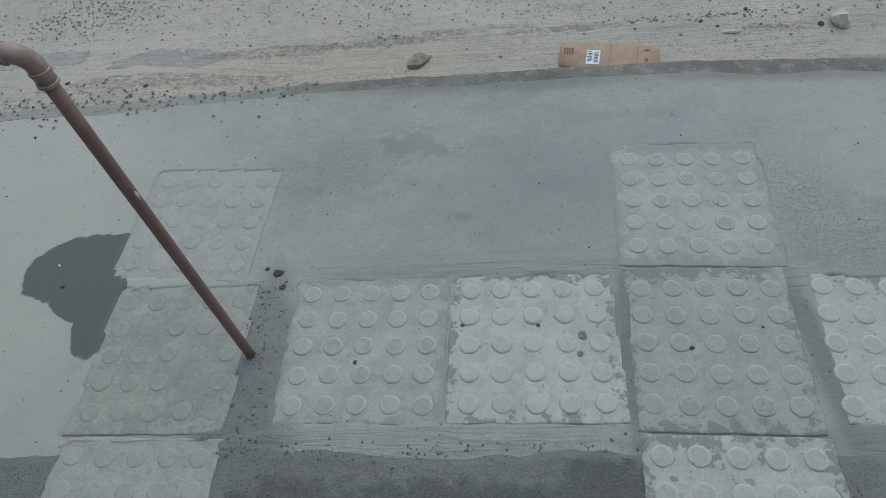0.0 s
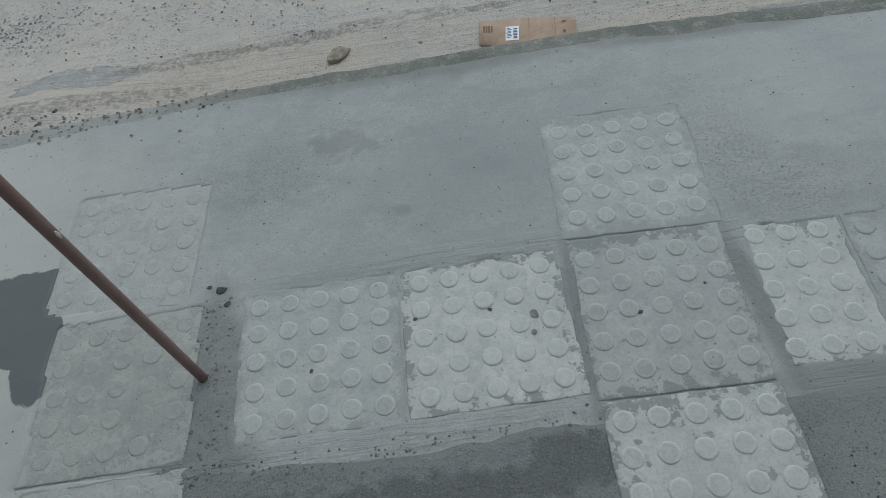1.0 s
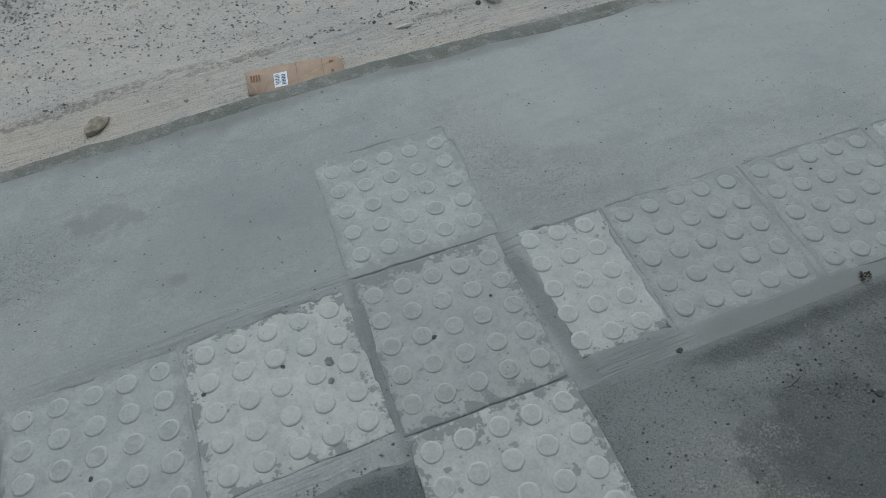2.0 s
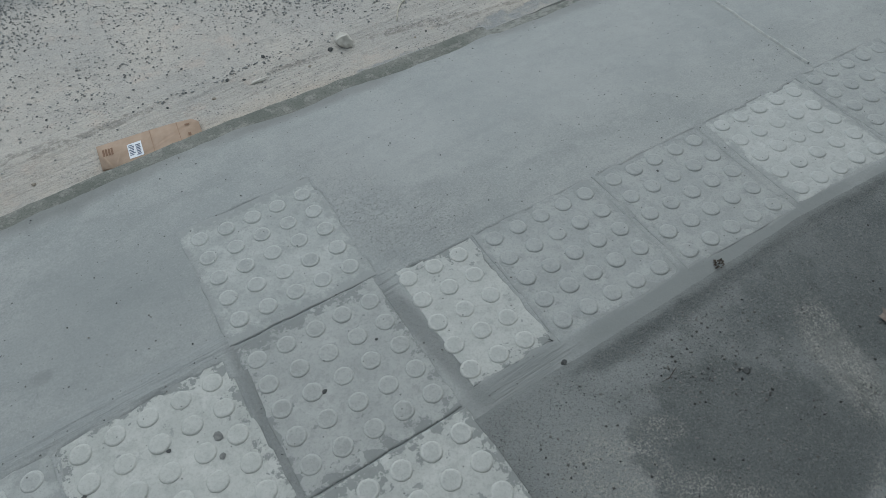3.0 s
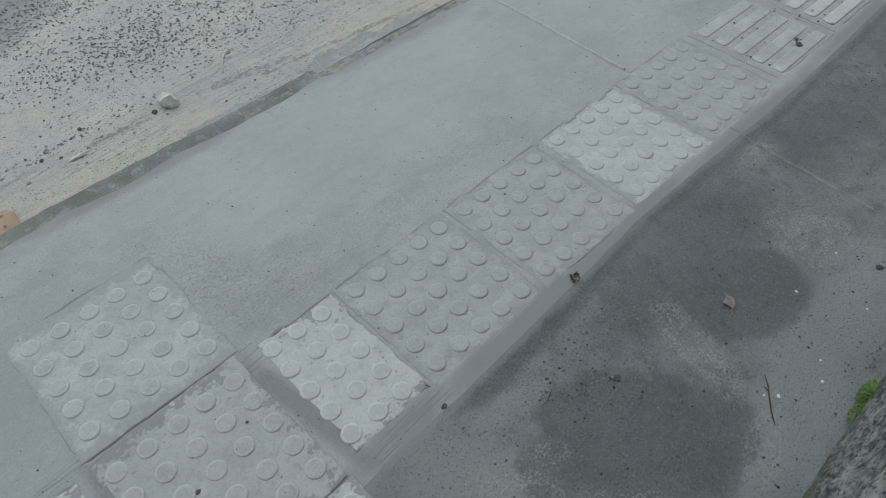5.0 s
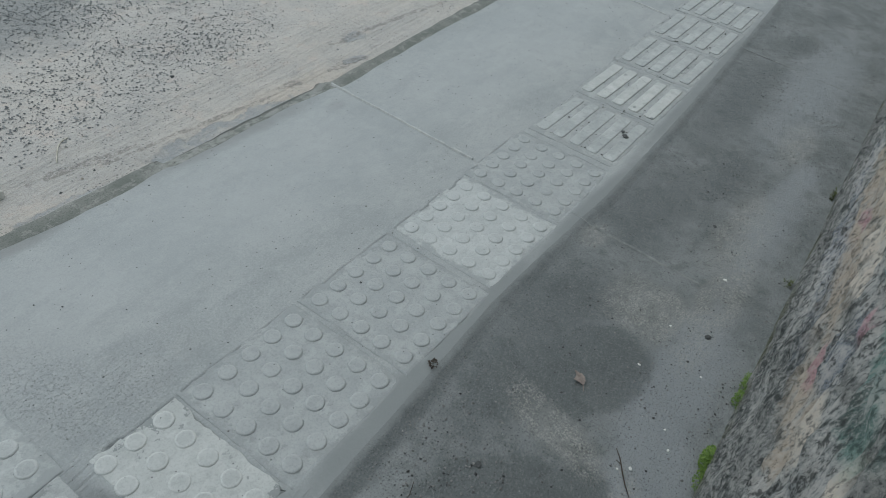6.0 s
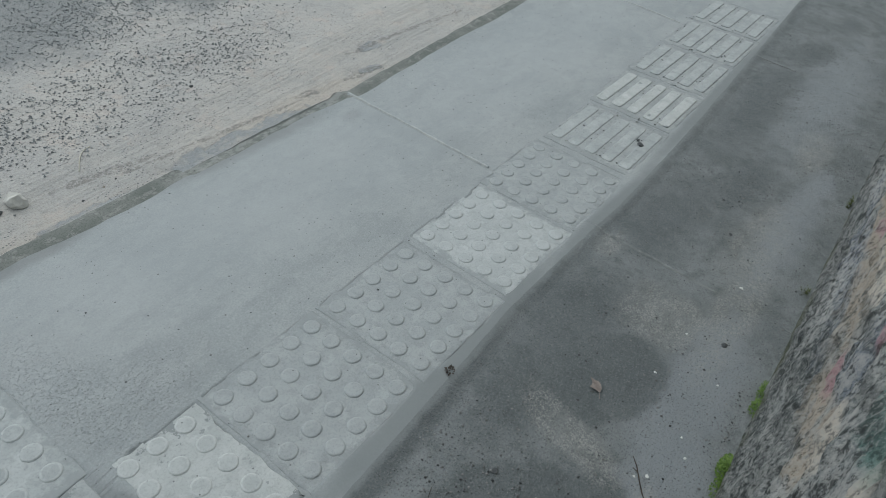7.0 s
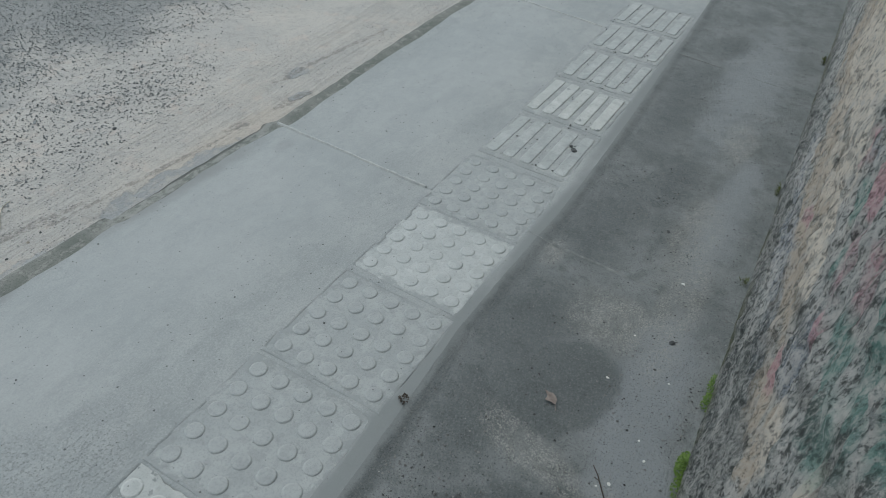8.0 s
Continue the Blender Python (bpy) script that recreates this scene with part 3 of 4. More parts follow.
# ---- the plan ----
def kerb_line(x):
    """The road edge of the kerb."""
    y = np.interp(x, [-20, -1.2, -0.74, -0.37, 0.0, 0.48, 0.99, 1.28, 1.30, 1.62, 1.86, 1.90, 2.3, 2.9, 3.3, 20],
                  [0.862, 0.862, 0.893, 0.912, 0.914, 0.918, 0.890, 0.869, 0.860, 0.848, 0.832, 0.810, 0.808, 0.800, 0.780, 0.60])
    wild = 1 - ease(x, -0.9, -0.3)
    return y + 0.003 * cloud(x, 0 * x, 18, 3) + (0.004 + 0.016 * wild) * cloud(x, 0 * x, 5, 4) * np.where((x > 1.28) & (x < 1.9), 1.4, 0.7)


def kerb_inner(x):
    return kerb_line(x) - 0.046 - 0.010 * cloud(x, 0 * x, 7, 8) - 0.01 * ease(x, 0.0, 0.8)


def strip_line(x):
    """Where the smooth band beside the tiles breaks down to the rough strip along the wall."""
    y = np.interp(x, [-20, 0.30, 0.66, 0.84, 1.18, 1.42, 1.65, 1.91, 2.2, 2.6, 3.2, 20], [-0.055, -0.05, -0.052, -0.062, -0.068, -0.07, -0.09, -0.116, -0.131, -0.147, -0.157, -0.5])
    return y + 0.002 * cloud(x, 0 * x, 5, 5) + 0.001 * cloud(x, 0 * x, 40, 7) + 0.020 * cloud(x, 0 * x, 9, 6, 4) * (1 - ease(x, 0.35, 0.6))


def wall_line(x):
    return -0.58 - 0.054 * (x - 1.15)


JOINT_1 = lambda y: 1.817 + 0.093 * y
JOINT_2 = lambda y: 3.235 + 0.17 * y

# centre, turn, width, depth, material, kind, label
PITCH = 0.0575
TILES = [
    (-0.548, 0.463, -3.5, 0.302, 0.310, T_DULL, "dome", "dusty tactile tile half buried in cement film"),
    (-0.525, 0.140, 0.0, 0.300, 0.313, T_DIRTY, "dome", "worn dirty tactile tile with flattened domes"),
    (-0.527, -0.172, -0.8, 0.296, 0.300, T_DULL, "dome", "dusty tactile tile beside a mortar patch"),
    (-0.152, 0.150, -0.3, 0.302, 0.300, T_CLEAN, "dome", "light concrete tactile tile with round domes"),
    (0.156, 0.150, -0.2, 0.305, 0.300, T_WHITE, "dome", "pale tactile tile with mortar smeared edges"),
    (0.484, 0.4705, -2.6, 0.306, 0.325, T_CLEAN, "dome", "light tactile tile with a mortar rim"),
    (0.467, 0.144, -1.8, 0.290, 0.324, T_MID, "dome", "grey tactile tile with worn round domes"),
    (0.460, -0.172, -1.3, 0.296, 0.300, T_SPLASH, "dome", "pale tactile tile splashed with grey mortar"),
    (0.737, 0.137, -3.4, 0.172, 0.290, T_SPLASH, "cut", "pale cut tactile tile with chipped edge"),
    (0.976, 0.121, -3.2, 0.298, 0.298, T_GREY, "dome", "grey tactile tile with round domes"),
    (1.283, 0.104, -3.4, 0.298, 0.298, T_GREY, "dome", "grey tactile tile with round domes"),
    (1.598, 0.087, -4.2, 0.304, 0.292, T_PALE, "dome", "pale almost white tactile tile"),
    (1.906, 0.072, -3.3, 0.300, 0.298, T_GREY, "dome", "grey tactile tile with low domes"),
    (2.232, 0.050, -4.0, 0.300, 0.282, T_CLEAN, "bar", "light directional tile partly filled with mortar"),
    (2.546, 0.040, -4.2, 0.304, 0.294, T_WHITE, "bar", "pale directional tile with five raised bars"),
    (2.861, 0.024, -4.0, 0.304, 0.294, T_CLEAN, "bar", "light directional tile with five raised bars"),
    (3.178, 0.010, -4.0, 0.304, 0.294, T_CLEAN, "bar", "light directional tile with five raised bars"),
    (3.492, 0.003, -4.0, 0.304, 0.294, T_CLEAN, "bar", "light directional tile with five raised bars"),
]


def ground_height(x, y):
    """Height of the pavement's skin, sunk under the tiles and in the joints between them."""
    z = 0.0022 * cloud(x, y, 3, 11) + 0.0012 * cloud(x, y, 14, 12)
    hidden, beside, gap = np.zeros(x.shape, bool), np.zeros(x.shape), np.full(x.shape, 9.0)
    for cx, cy, turn, w, d, *_ in TILES:
        c, s = math.cos(radians(turn)), math.sin(radians(turn))
        lx, ly = (x - cx) * c + (y - cy) * s, -(x - cx) * s + (y - cy) * c
        out = np.maximum(np.abs(lx) - w / 2, np.abs(ly) - d / 2)
        hidden |= out < -0.009
        beside += out < 0.010
        gap = np.minimum(gap, out)
    # trowelled flush with the tiles, here and there lapping over their rims
    flush = 1 - ease(gap, 0.004, 0.05)
    z = z * (1 - flush) + flush * (0.0002 + 0.0011 * ease(-x, 0.58, 0.68) + 0.0013 * cloud(x, y, 22, 16))
    z = np.where(beside >= 2, -0.0007 + 0.0010 * cloud(x, y, 30, 17), z)
    z = np.where((beside >= 2) & ((x < -0.38) & (y < 0.1) | (x > 0.335) & (x < 0.61)), -0.0028, z)
    # coarse mortar round the pipe's foot and under the row
    lump = np.exp(-(((x + 0.35) / 0.06) ** 2 + ((y - 0.10) / 0.2) ** 2))
    z = z + lump * (0.002 + 0.0035 * cloud(x, y, 45, 13))
    z = z + np.exp(-((y + 0.03) / 0.03) ** 2) * ((x > -0.4) & (x < 0.33)) * 0.003 * cloud(x * 0.25, y, 60, 14)
    return np.where(hidden, -0.02, z)


def strip_fall(x, y):
    """How far the rough strip lies below the mortar shoulder."""
    return (0.002 + 0.005 * ease(x, 0.75, 1.1)) * ease(strip_line(x) - y, -0.002, 0.036)


# ---- large structure ----
pavement = root("pavement", pose(0, 0, 0), label="grey concrete pavement with tactile paving strip", category="pavement", kind="structure")
V_ROAD, V_STRIP = np.linspace(0, 1, 118), np.linspace(0, 1, 62)


def slab(x_from, x_to, us):
    """One bay of the pavement: the smooth side towards the road and the rough strip along the wall."""
    for low, high, vs, material, text, rough in ((strip_line, kerb_inner, V_ROAD, PAVE, "smooth trowelled grey concrete slab", False),
                                                 (wall_line, strip_line, V_STRIP, STRIP, "dark damp rough concrete beside the wall", True)):
        u, v = np.meshgrid(us, vs)
        y = np.zeros(u.shape)
        x = x_from(y) + u * (x_to(y) - x_from(y))
        for _ in range(3):
            y = low(x) + v * (high(x) - low(x)) - (0.03 * (1 - v) if rough else 0)
            x = x_from(y) + u * (x_to(y) - x_from(y))
        z = ground_height(x, y)
        if rough:
            z = z - strip_fall(x, y) + 0.0012 * cloud(x, y, 60, 15) * ease(strip_line(x) - y, 0, 0.02)
        tagged(sheet("slab", x, y, z, material, pavement, across=strip_line(x) - y), text)


us = (spaced((-9, -1.8, 0.4), (-1.8, 1.817, 0.0085)) + 9) / 10.817
slab(lambda y: -9 + 0 * y, lambda y: JOINT_1(y) - 0.0004, us)
slab(lambda y: JOINT_1(y) + 0.0004, lambda y: JOINT_2(y) - 0.0004, np.linspace(0, 1, 140))
slab(lambda y: JOINT_2(y) + 0.0004, lambda y: 16 + 0 * y, (spaced((3.25, 4.6, 0.014), (4.6, 16, 0.5)) - 3.25) / 12.75)

for line, tops in ((JOINT_1, ((-0.60, -0.15), (0.245, 0.79))), (JOINT_2, ((-0.66, -0.17), (0.17, 0.73)))):
    for y0, y1 in tops:
        ys, k = np.linspace(y0, y1, 60), np.linspace(-1, 1, 5)
        kk, yy = np.meshgrid(k, ys)
        wide = (0.0050 if y0 > 0 else 0.0060) + 0.0022 * cloud(yy, 0 * yy, 20, 21)
        low = np.where(yy < strip_line(line(yy)) - 0.01, -0.0070 - 0.0035 * ease(-yy, 0.2, 0.45), 0.0016)
        zz = low + 0.0020 * (1 - kk ** 2) + 0.0022 * cloud(kk, yy, 40, 22) - 0.004 * (np.abs(kk) > 0.9)
        tagged(sheet("joint", line(yy) + kk * wide + 0.002 * cloud(yy, 0 * yy, 12, 23), yy, zz + 0.001, JOINT if y0 > 0 else JOINT_DAMP, pavement), "pale raised mortar joint" if y0 > 0 else "faint worn mortar joint")

# kerb
xs = spaced((-9, -1.8, 0.4), (-1.8, 4.4, 0.0125), (4.4, 16, 0.5))
profile = ((0, 0.0), (0.3, -0.0005), (0.6, -0.001), (0.85, -0.002), (0.96, -0.005), (1.0, -0.012), (1.02, -0.05), (1.04, -0.10), (1.06, -0.16))
X = np.tile(xs, (len(profile), 1))
Y, Z = np.zeros(X.shape), np.zeros(X.shape)
for i, (k, z) in enumerate(profile):
    inner, outer = kerb_inner(xs), kerb_line(xs)
    Y[i] = inner + (outer - inner) * k + 0.002 * cloud(xs, 0 * xs + i, 30, 31)
    Z[i] = z + 0.0035 * cloud(xs, 0 * xs + i * 0.4, 26, 32) * min(1, k * 2) - 0.012 * k * ((xs > 1.29) & (xs < 1.86))
Z[0] = ground_height(X[0], Y[0])
tagged(sheet("kerb", X, Y, Z, KERB), "dark mossy concrete kerb edge", "kerb", kind="structure")


def road_height(x, y):
    z = -0.12 + 0.010 * cloud(x, y, 1.6, 41) + 0.004 * cloud(x, y, 9, 42)
    z = z + 0.005 * cloud(x * 0.3, y + 0.06 * x, 13, 45) * (1 - ease(y, 1.5, 2.2)) + 0.010 * np.exp(-((y - 1.23 - 0.03 * cloud(x, 0 * x, 3, 43)) / 0.05) ** 2) * (0.5 + 0.5 * cloud(x, 0 * y, 4, 44))
    bank = (1 - ease(x, -1.0, -0.45)) * (1 - ease(y, 0.95, 1.35))
    return z + 0.085 * bank * (x > -9)


xs = spaced((-400, -40, 60), (-40, -3, 4), (-3, -1.6, 0.026), (-1.6, 2.7, 0.0125), (2.7, 5, 0.026), (5, 40, 4), (40, 400, 60))
ys = spaced((-400, -40, 60), (-40, 0.6, 4), (0.6, 0.85, 0.025), (0.85, 1.35, 0.0115), (1.35, 3.6, 0.026), (3.6, 40, 4), (40, 400, 60))
X, Y = np.meshgrid(xs, ys)
R = road_height(X, Y)
R = np.where(Y < 0.62, -0.2, R)
tagged(sheet("road", X, Y, R, ROAD), "sandy worn road surface with loose chips", "road", kind="structure")

# wall along the pavement
xs, zs = spaced((-6, 0.4, 0.2), (0.4, 3.2, 0.006), (3.2, 5.2, 0.02), (5.2, 14, 0.3)), spaced((-0.04, 0.95, 0.009), (0.95, 1.5, 0.05))
X, Z = np.meshgrid(xs, zs)
face = wall_line(X) - 0.045 * Z
lean = X - 0.36 * Z
rough = 0.008 * cloud(X, Z, 6, 51, 4) + 0.010 * cloud(lean, Z * 0.45, 30, 52, 4) + 0.011 * np.abs(cloud(lean, Z * 0.5, 46, 53, 3)) + 0.006 * cloud(lean, Z * 0.45, 75, 54, 2)
face = face + rough * ease(Z, -0.05, 0.1) - 0.006
wall = root("wall", pose(0, 0, 0), label="rough weathered wall with faded mural paint", category="wall", kind="structure")
tagged(sheet("wall_face", X, face, Z, WALL, wall), "peeling painted render")
top = np.stack([face[-1], face[-1] - 0.03, wall_line(xs) - 0.25, wall_line(xs) - 0.25])
tagged(sheet("wall_core", np.tile(xs, (4, 1)), top, np.stack([0 * xs + 1.5, 0 * xs + 1.52, 0 * xs + 1.52, 0 * xs - 0.1]), WALL, wall), "plain top and back")


# ---- things on the road ----
def stone(name, at, size, material, seed, label, squash=0.6):
    rnd = random.Random(seed)
    bm = bmesh.new()
    bmesh.ops.create_icosphere(bm, subdivisions=2, radius=1)
    for v in bm.verts:
        n = noise.noise(v.co * 1.3 + Vector((seed * 3.1, 0, 0))) * 0.55 + noise.noise(v.co * 3.5 + Vector((0, seed, 0))) * 0.16
        v.co *= 1 + n
        v.co = Vector((v.co.x * size[0], v.co.y * size[1], v.co.z * size[2] * squash))
    low = min(v.co.z for v in bm.verts)
    for v in bm.verts:
        v.co.z = max(v.co.z, low * 0.55)
    ob = new(name, mesh_of(name, bm, material))
    ob.matrix_basis = pose(at[0], at[1], at[2] - low * 0.5, 0, 0, rnd.uniform(0, 360))
    return tagged(ob, label, "stone", "white chips" if name == "chip" else "loose stones")


def on_road(x, y):
    return float(road_height(np.array([[x]]), np.array([[y]]))[0, 0])


def on_pavement(x, y):
    gx, gy = np.array([[x]]), np.array([[y]])
    return float((ground_height(gx, gy) - strip_fall(gx, gy))[0, 0])


def flat_shape(outline, thick, lift=None):
    """A thin plate from an outline, with its own thickness."""
    bm = bmesh.new()
    verts = [bm.verts.new((x, y, 0)) for x, y in outline]
    face = bm.faces.new(verts)
    extra = bmesh.ops.extrude_face_region(bm, geom=[face])
    for v in extra["geom"]:
        if isinstance(v, bmesh.types.BMVert):
            v.co.z += thick
    if lift:
        bmesh.ops.triangulate(bm, faces=bm.faces[:])
        bmesh.ops.subdivide_edges(bm, edges=bm.edges[:], cuts=2)
        for v in bm.verts:
            v.co.z += lift(v.co.x, v.co.y)
    return bm


def card_lift(x, y):
    return 0.004 * math.sin(9 * x + 1.0) + 0.004 * max(0.0, y - 0.04) / 0.06 + 0.0015 * math.sin(31 * x)


def bar(x, y, w, h, z, lift):
    bm = bmesh.new()
    bmesh.ops.create_grid(bm, x_segments=3, y_segments=3, size=0.5)
    for v in bm.verts:
        v.co = Vector((x + v.co.x * w, y + v.co.y * h, 0))
        v.co.z = z + lift(v.co.x, v.co.y)
    return bm


box = root("cardboard_piece", pose(0.39, 1.056, -0.117, 1, 0, -9.5), label="flattened torn brown cardboard piece lying by the kerb", category="cardboard")
part("sheet", flat_shape([(-0.132, 0.078), (-0.06, 0.080), (0.115, 0.075), (0.130, 0.060), (0.128, -0.10), (-0.080, -0.105), (-0.078, -0.035), (-0.098, -0.018), (-0.128, -0.012)], 0.004, card_lift), CARD, box, smooth=True)
part("torn_flap", flat_shape([(-0.125, -0.014), (-0.080, -0.032), (-0.079, -0.055), (-0.10, -0.045), (-0.118, -0.04)], 0.003, lambda x, y: -0.004), CARD_DARK, box, "torn darker corner of the cardboard")
part("tape", bar(-0.066, -0.05, 0.03, 0.035, 0.0052, card_lift), PINK, box, "strip of pinkish tape")
part("crease", bar(0.005, -0.01, 0.002, 0.17, 0.0051, card_lift), CARD_DARK, box)
part("crease", bar(0.075, -0.01, 0.0015, 0.17, 0.0051, card_lift), CARD_DARK, box)
paper = part("label", bar(-0.040, 0.023, 0.036, 0.056, 0.0054, card_lift), PAPER, box, "white printed paper label")
for i in range(7):
    part("printed_bar", bar(-0.050 + 0.0012 * (i % 3), 0.044 - i * 0.0062, 0.010 + 0.004 * (i % 2), 0.003, 0.0060, card_lift), INK, paper)
    part("printed_bar", bar(-0.032, 0.040 - i * 0.0062, 0.012 - 0.003 * (i % 2), 0.0035, 0.0060, card_lift), INK, paper)
for i in range(4):
    part("printed_mark", bar(-0.117 + 0.007 * i, 0.045, 0.005, 0.026, 0.0053, card_lift), PRINT, box)
part("printed_mark", bar(0.100, 0.058, 0.012, 0.006, 0.0053, card_lift), PRINT, box)
part("printed_mark", bar(0.100, 0.020, 0.007, 0.010, 0.0053, card_lift), PRINT, box)

stone("stone", (1.012, 1.178, on_road(1.012, 1.178)), (0.030, 0.024, 0.026), PALE_STONE, 3, "pale angular stone lying on the sandy road", 0.9)
stone("stone", (0.965, 1.172, on_road(0.965, 1.172)), (0.009, 0.008, 0.007), DARK_STONE, 4, "small dark stone beside the pale one")
stone("clod", (-0.127, 1.118, on_road(-0.127, 1.118)), (0.034, 0.024, 0.02), BROWN_STONE, 5, "brown clod of earth on the sand", 0.7)
for i, (x, y, r) in enumerate(((0.104, 1.12, 0.010), (0.66, 1.215, 0.011), (0.70, 1.19, 0.008), (0.60, 1.17, 0.010), (0.79, 1.26, 0.012), (0.48, 1.20, 0.007), (1.20, 1.08, 0.008), (1.245, 1.09, 0.007),
                               (-0.86, 0.99, 0.011), (-0.98, 1.0, 0.009), (1.72, 1.33, 0.012), (1.13, 1.07, 0.007), (0.88, 1.14, 0.008), (-1.1, 1.02, 0.012), (-0.66, 1.0, 0.009))):
    stone("stone", (x, y, on_road(x, y)), (r * 0.62, r * 0.45, r * 0.42), DARK_STONE if i % 3 else BROWN_STONE, 20 + i, "small dark loose stone on the sandy road")
stone("stick_fragment", (0.735, 1.165, on_road(0.735, 1.165)), (0.026, 0.006, 0.007), PALE_STONE, 61, "pale splinter lying on the sand")


def tube(points, radii, sides=8):
    """A round tapered tube through a few points."""
    bm = bmesh.new()
    rings, pts = [], [Vector(p) for p in points]
    for i, (p, r) in enumerate(zip(pts, radii)):
        way = (pts[min(i + 1, len(pts) - 1)] - pts[max(i - 1, 0)]).normalized()
        side = way.orthogonal().normalized() if i == 0 else (side - way * side.dot(way)).normalized()
        up = way.cross(side)
        rings.append([bm.verts.new(p + r * (side * math.cos(a) + up * math.sin(a))) for a in (2 * math.pi * k / sides for k in range(sides))])
    for a, b in zip(rings, rings[1:]):
        for k in range(sides):
            bm.faces.new((a[k], a[(k + 1) % sides], b[(k + 1) % sides], b[k]))
    bm.faces.new(rings[0]), bm.faces.new(rings[-1])
    return bm


pts = [(1.20 + 0.09 * k / 9, 1.235 + 0.035 * math.sin(k / 9 * 2.2) - 0.05 * (1 - k / 9), 0) for k in range(10)]
pts = [(x, y, on_road(x, y) + 0.002) for x, y, _ in pts]
tagged(new("string", mesh_of("string", tube(pts, [0.0016] * 10, 6), STRAW, True)), "pale curled string lying on the road", "string")


# loose chips: many small angular grains in one mesh
def grains(name, material, spots, label, category):
    base = np.array([(1, 0, 0), (0.1, 0.85, 0.1), (-0.9, 0.1, 0), (0, -0.8, -0.1), (0.1, 0.1, 0.75), (0, 0, -0.6)])
    tri = np.array([(0, 1, 4), (1, 2, 4), (2, 3, 4), (3, 0, 4), (1, 0, 5), (2, 1, 5), (3, 2, 5), (0, 3, 5)])
    rng = np.random.default_rng(len(spots))
    n = len(spots)
    p, r = spots[:, :3], spots[:, 3]
    v = base[None] * (1 + rng.uniform(-0.35, 0.35, (n, 6, 3)))
    a = rng.uniform(0, 2 * math.pi, n)
    c, s = np.cos(a)[:, None], np.sin(a)[:, None]
    v = np.stack([v[..., 0] * c - v[..., 1] * s, v[..., 0] * s + v[..., 1] * c, v[..., 2] * 0.8], -1) * r[:, None, None] + p[:, None]
    f = (tri[None] + 6 * np.arange(n)[:, None, None]).reshape(-1, 3)
    me = bpy.data.meshes.new(name)
    me.from_pydata(v.reshape(-1, 3), [], f)
    me.materials.append(material)
    return tagged(new(name, me), label, category, kind="stuff")


rng = np.random.default_rng(7)
x, y = rng.uniform(-2.2, 4.2, 420000), rng.uniform(0.94, 3.2, 420000)
patch = lambda px, py, rx, ry: np.exp(-(((x - px) / rx) ** 2 + ((y - py) / ry) ** 2) ** 2)
thick = 0.030 + 1.0 * patch(1.62, 1.46, 0.62, 0.21) + 0.5 * patch(1.05, 1.58, 0.28, 0.14) + 0.7 * patch(0.72, 1.238, 0.26, 0.022) + 0.5 * patch(1.25, 1.25, 0.12, 0.03) + 0.6 * patch(-1.28, 1.45, 0.30, 0.12) + 0.15 * patch(-0.35, 1.50, 0.85, 0.18) + 0.14 * patch(0.6, 1.5, 0.6, 0.2)
thick += 0.9 * ease(y + 0.10 * cloud(x, y, 3, 74), 1.60, 1.90) + 0.30 * np.exp(-((y - 1.235 + 0.05 * (x > 0.4) * (x - 0.4)) / 0.022) ** 2) * ease(cloud(x, y, 5, 72), 0, 0.5) * (x < 1.6)
thick *= (0.45 + 0.55 * ease(cloud(x, y, 6.0, 71, 4), -0.25, 0.25)) * (0.10 + 0.90 * ease(y, 1.08, 1.26)) * (1 - 0.75 * patch(2.75, 1.30, 0.65, 0.28))
keep = rng.random(len(x)) < thick * 0.50
x, y = x[keep], y[keep]
r = 0.0015 + 0.0038 * rng.random(len(x)) ** 1.7
grains("gravel", GRAVEL, np.stack([x, y, road_height(x, y) + r * 0.35, r], 1), "loose grey stone chips scattered over sand", "gravel")

rng = np.random.default_rng(9)
x = rng.uniform(-1.7, -0.35, 1500)
y = kerb_line(x) + rng.normal(0.03, 0.045, 1500)
r = 0.0014 + 0.0055 * rng.random(1500) ** 3
z = np.where(y > kerb_line(x), road_height(x, y), 0.0)
grains("rubble", BROWN_CHIPS, np.stack([x, y, z + 0.3 * r, r], 1), "brown crumbs along the broken pavement edge", "rubble")

# ---- things on the pavement ----
pipe = root("water_pipe", pose(-0.362, 0.135, 0), label="brown plastic water pipe standing out of the pavement", category="pipe")
part("upright", tube([(-0.012 * k / 6, -0.008 * k / 6, -0.03 + 0.69 * k / 6) for k in range(7)], [0.0088] * 7, 20), PVC, pipe, smooth=True)
PX, PY, PZ = -0.012, -0.008, 0.685
AIM = Vector((-1.0, -0.12, 0)).normalized()
bend = []
for k in range(9):
    a = math.pi / 2 * k / 8
    bend.append(Vector((PX, PY, PZ - 0.024)) + AIM * 0.024 * (1 - math.cos(a)) + Vector((0, 0, 0.024 * math.sin(a))))
elbow = part("elbow", tube([bend[0] - Vector((0, 0, 0.018)), *bend, bend[-1] + AIM * 0.018], [0.0114] * 11, 20), PVC_WORN_LIT, pipe, "faded brown elbow fitting with painted highlights", smooth=True)
for p, d in ((bend[0] - Vector((0, 0, 0.018)), Vector((0, 0, 1))), (bend[0] - Vector((0, 0, 0.002)), Vector((0, 0, 1))), (bend[-1] + AIM * 0.016, AIM), (bend[-1], AIM)):
    part("collar", tube([p - d * 0.0025, p - d * 0.0018, p + d * 0.0018, p + d * 0.0025], [0.0114, 0.0128, 0.0128, 0.0114], 20), PVC_WORN_LIT, elbow)
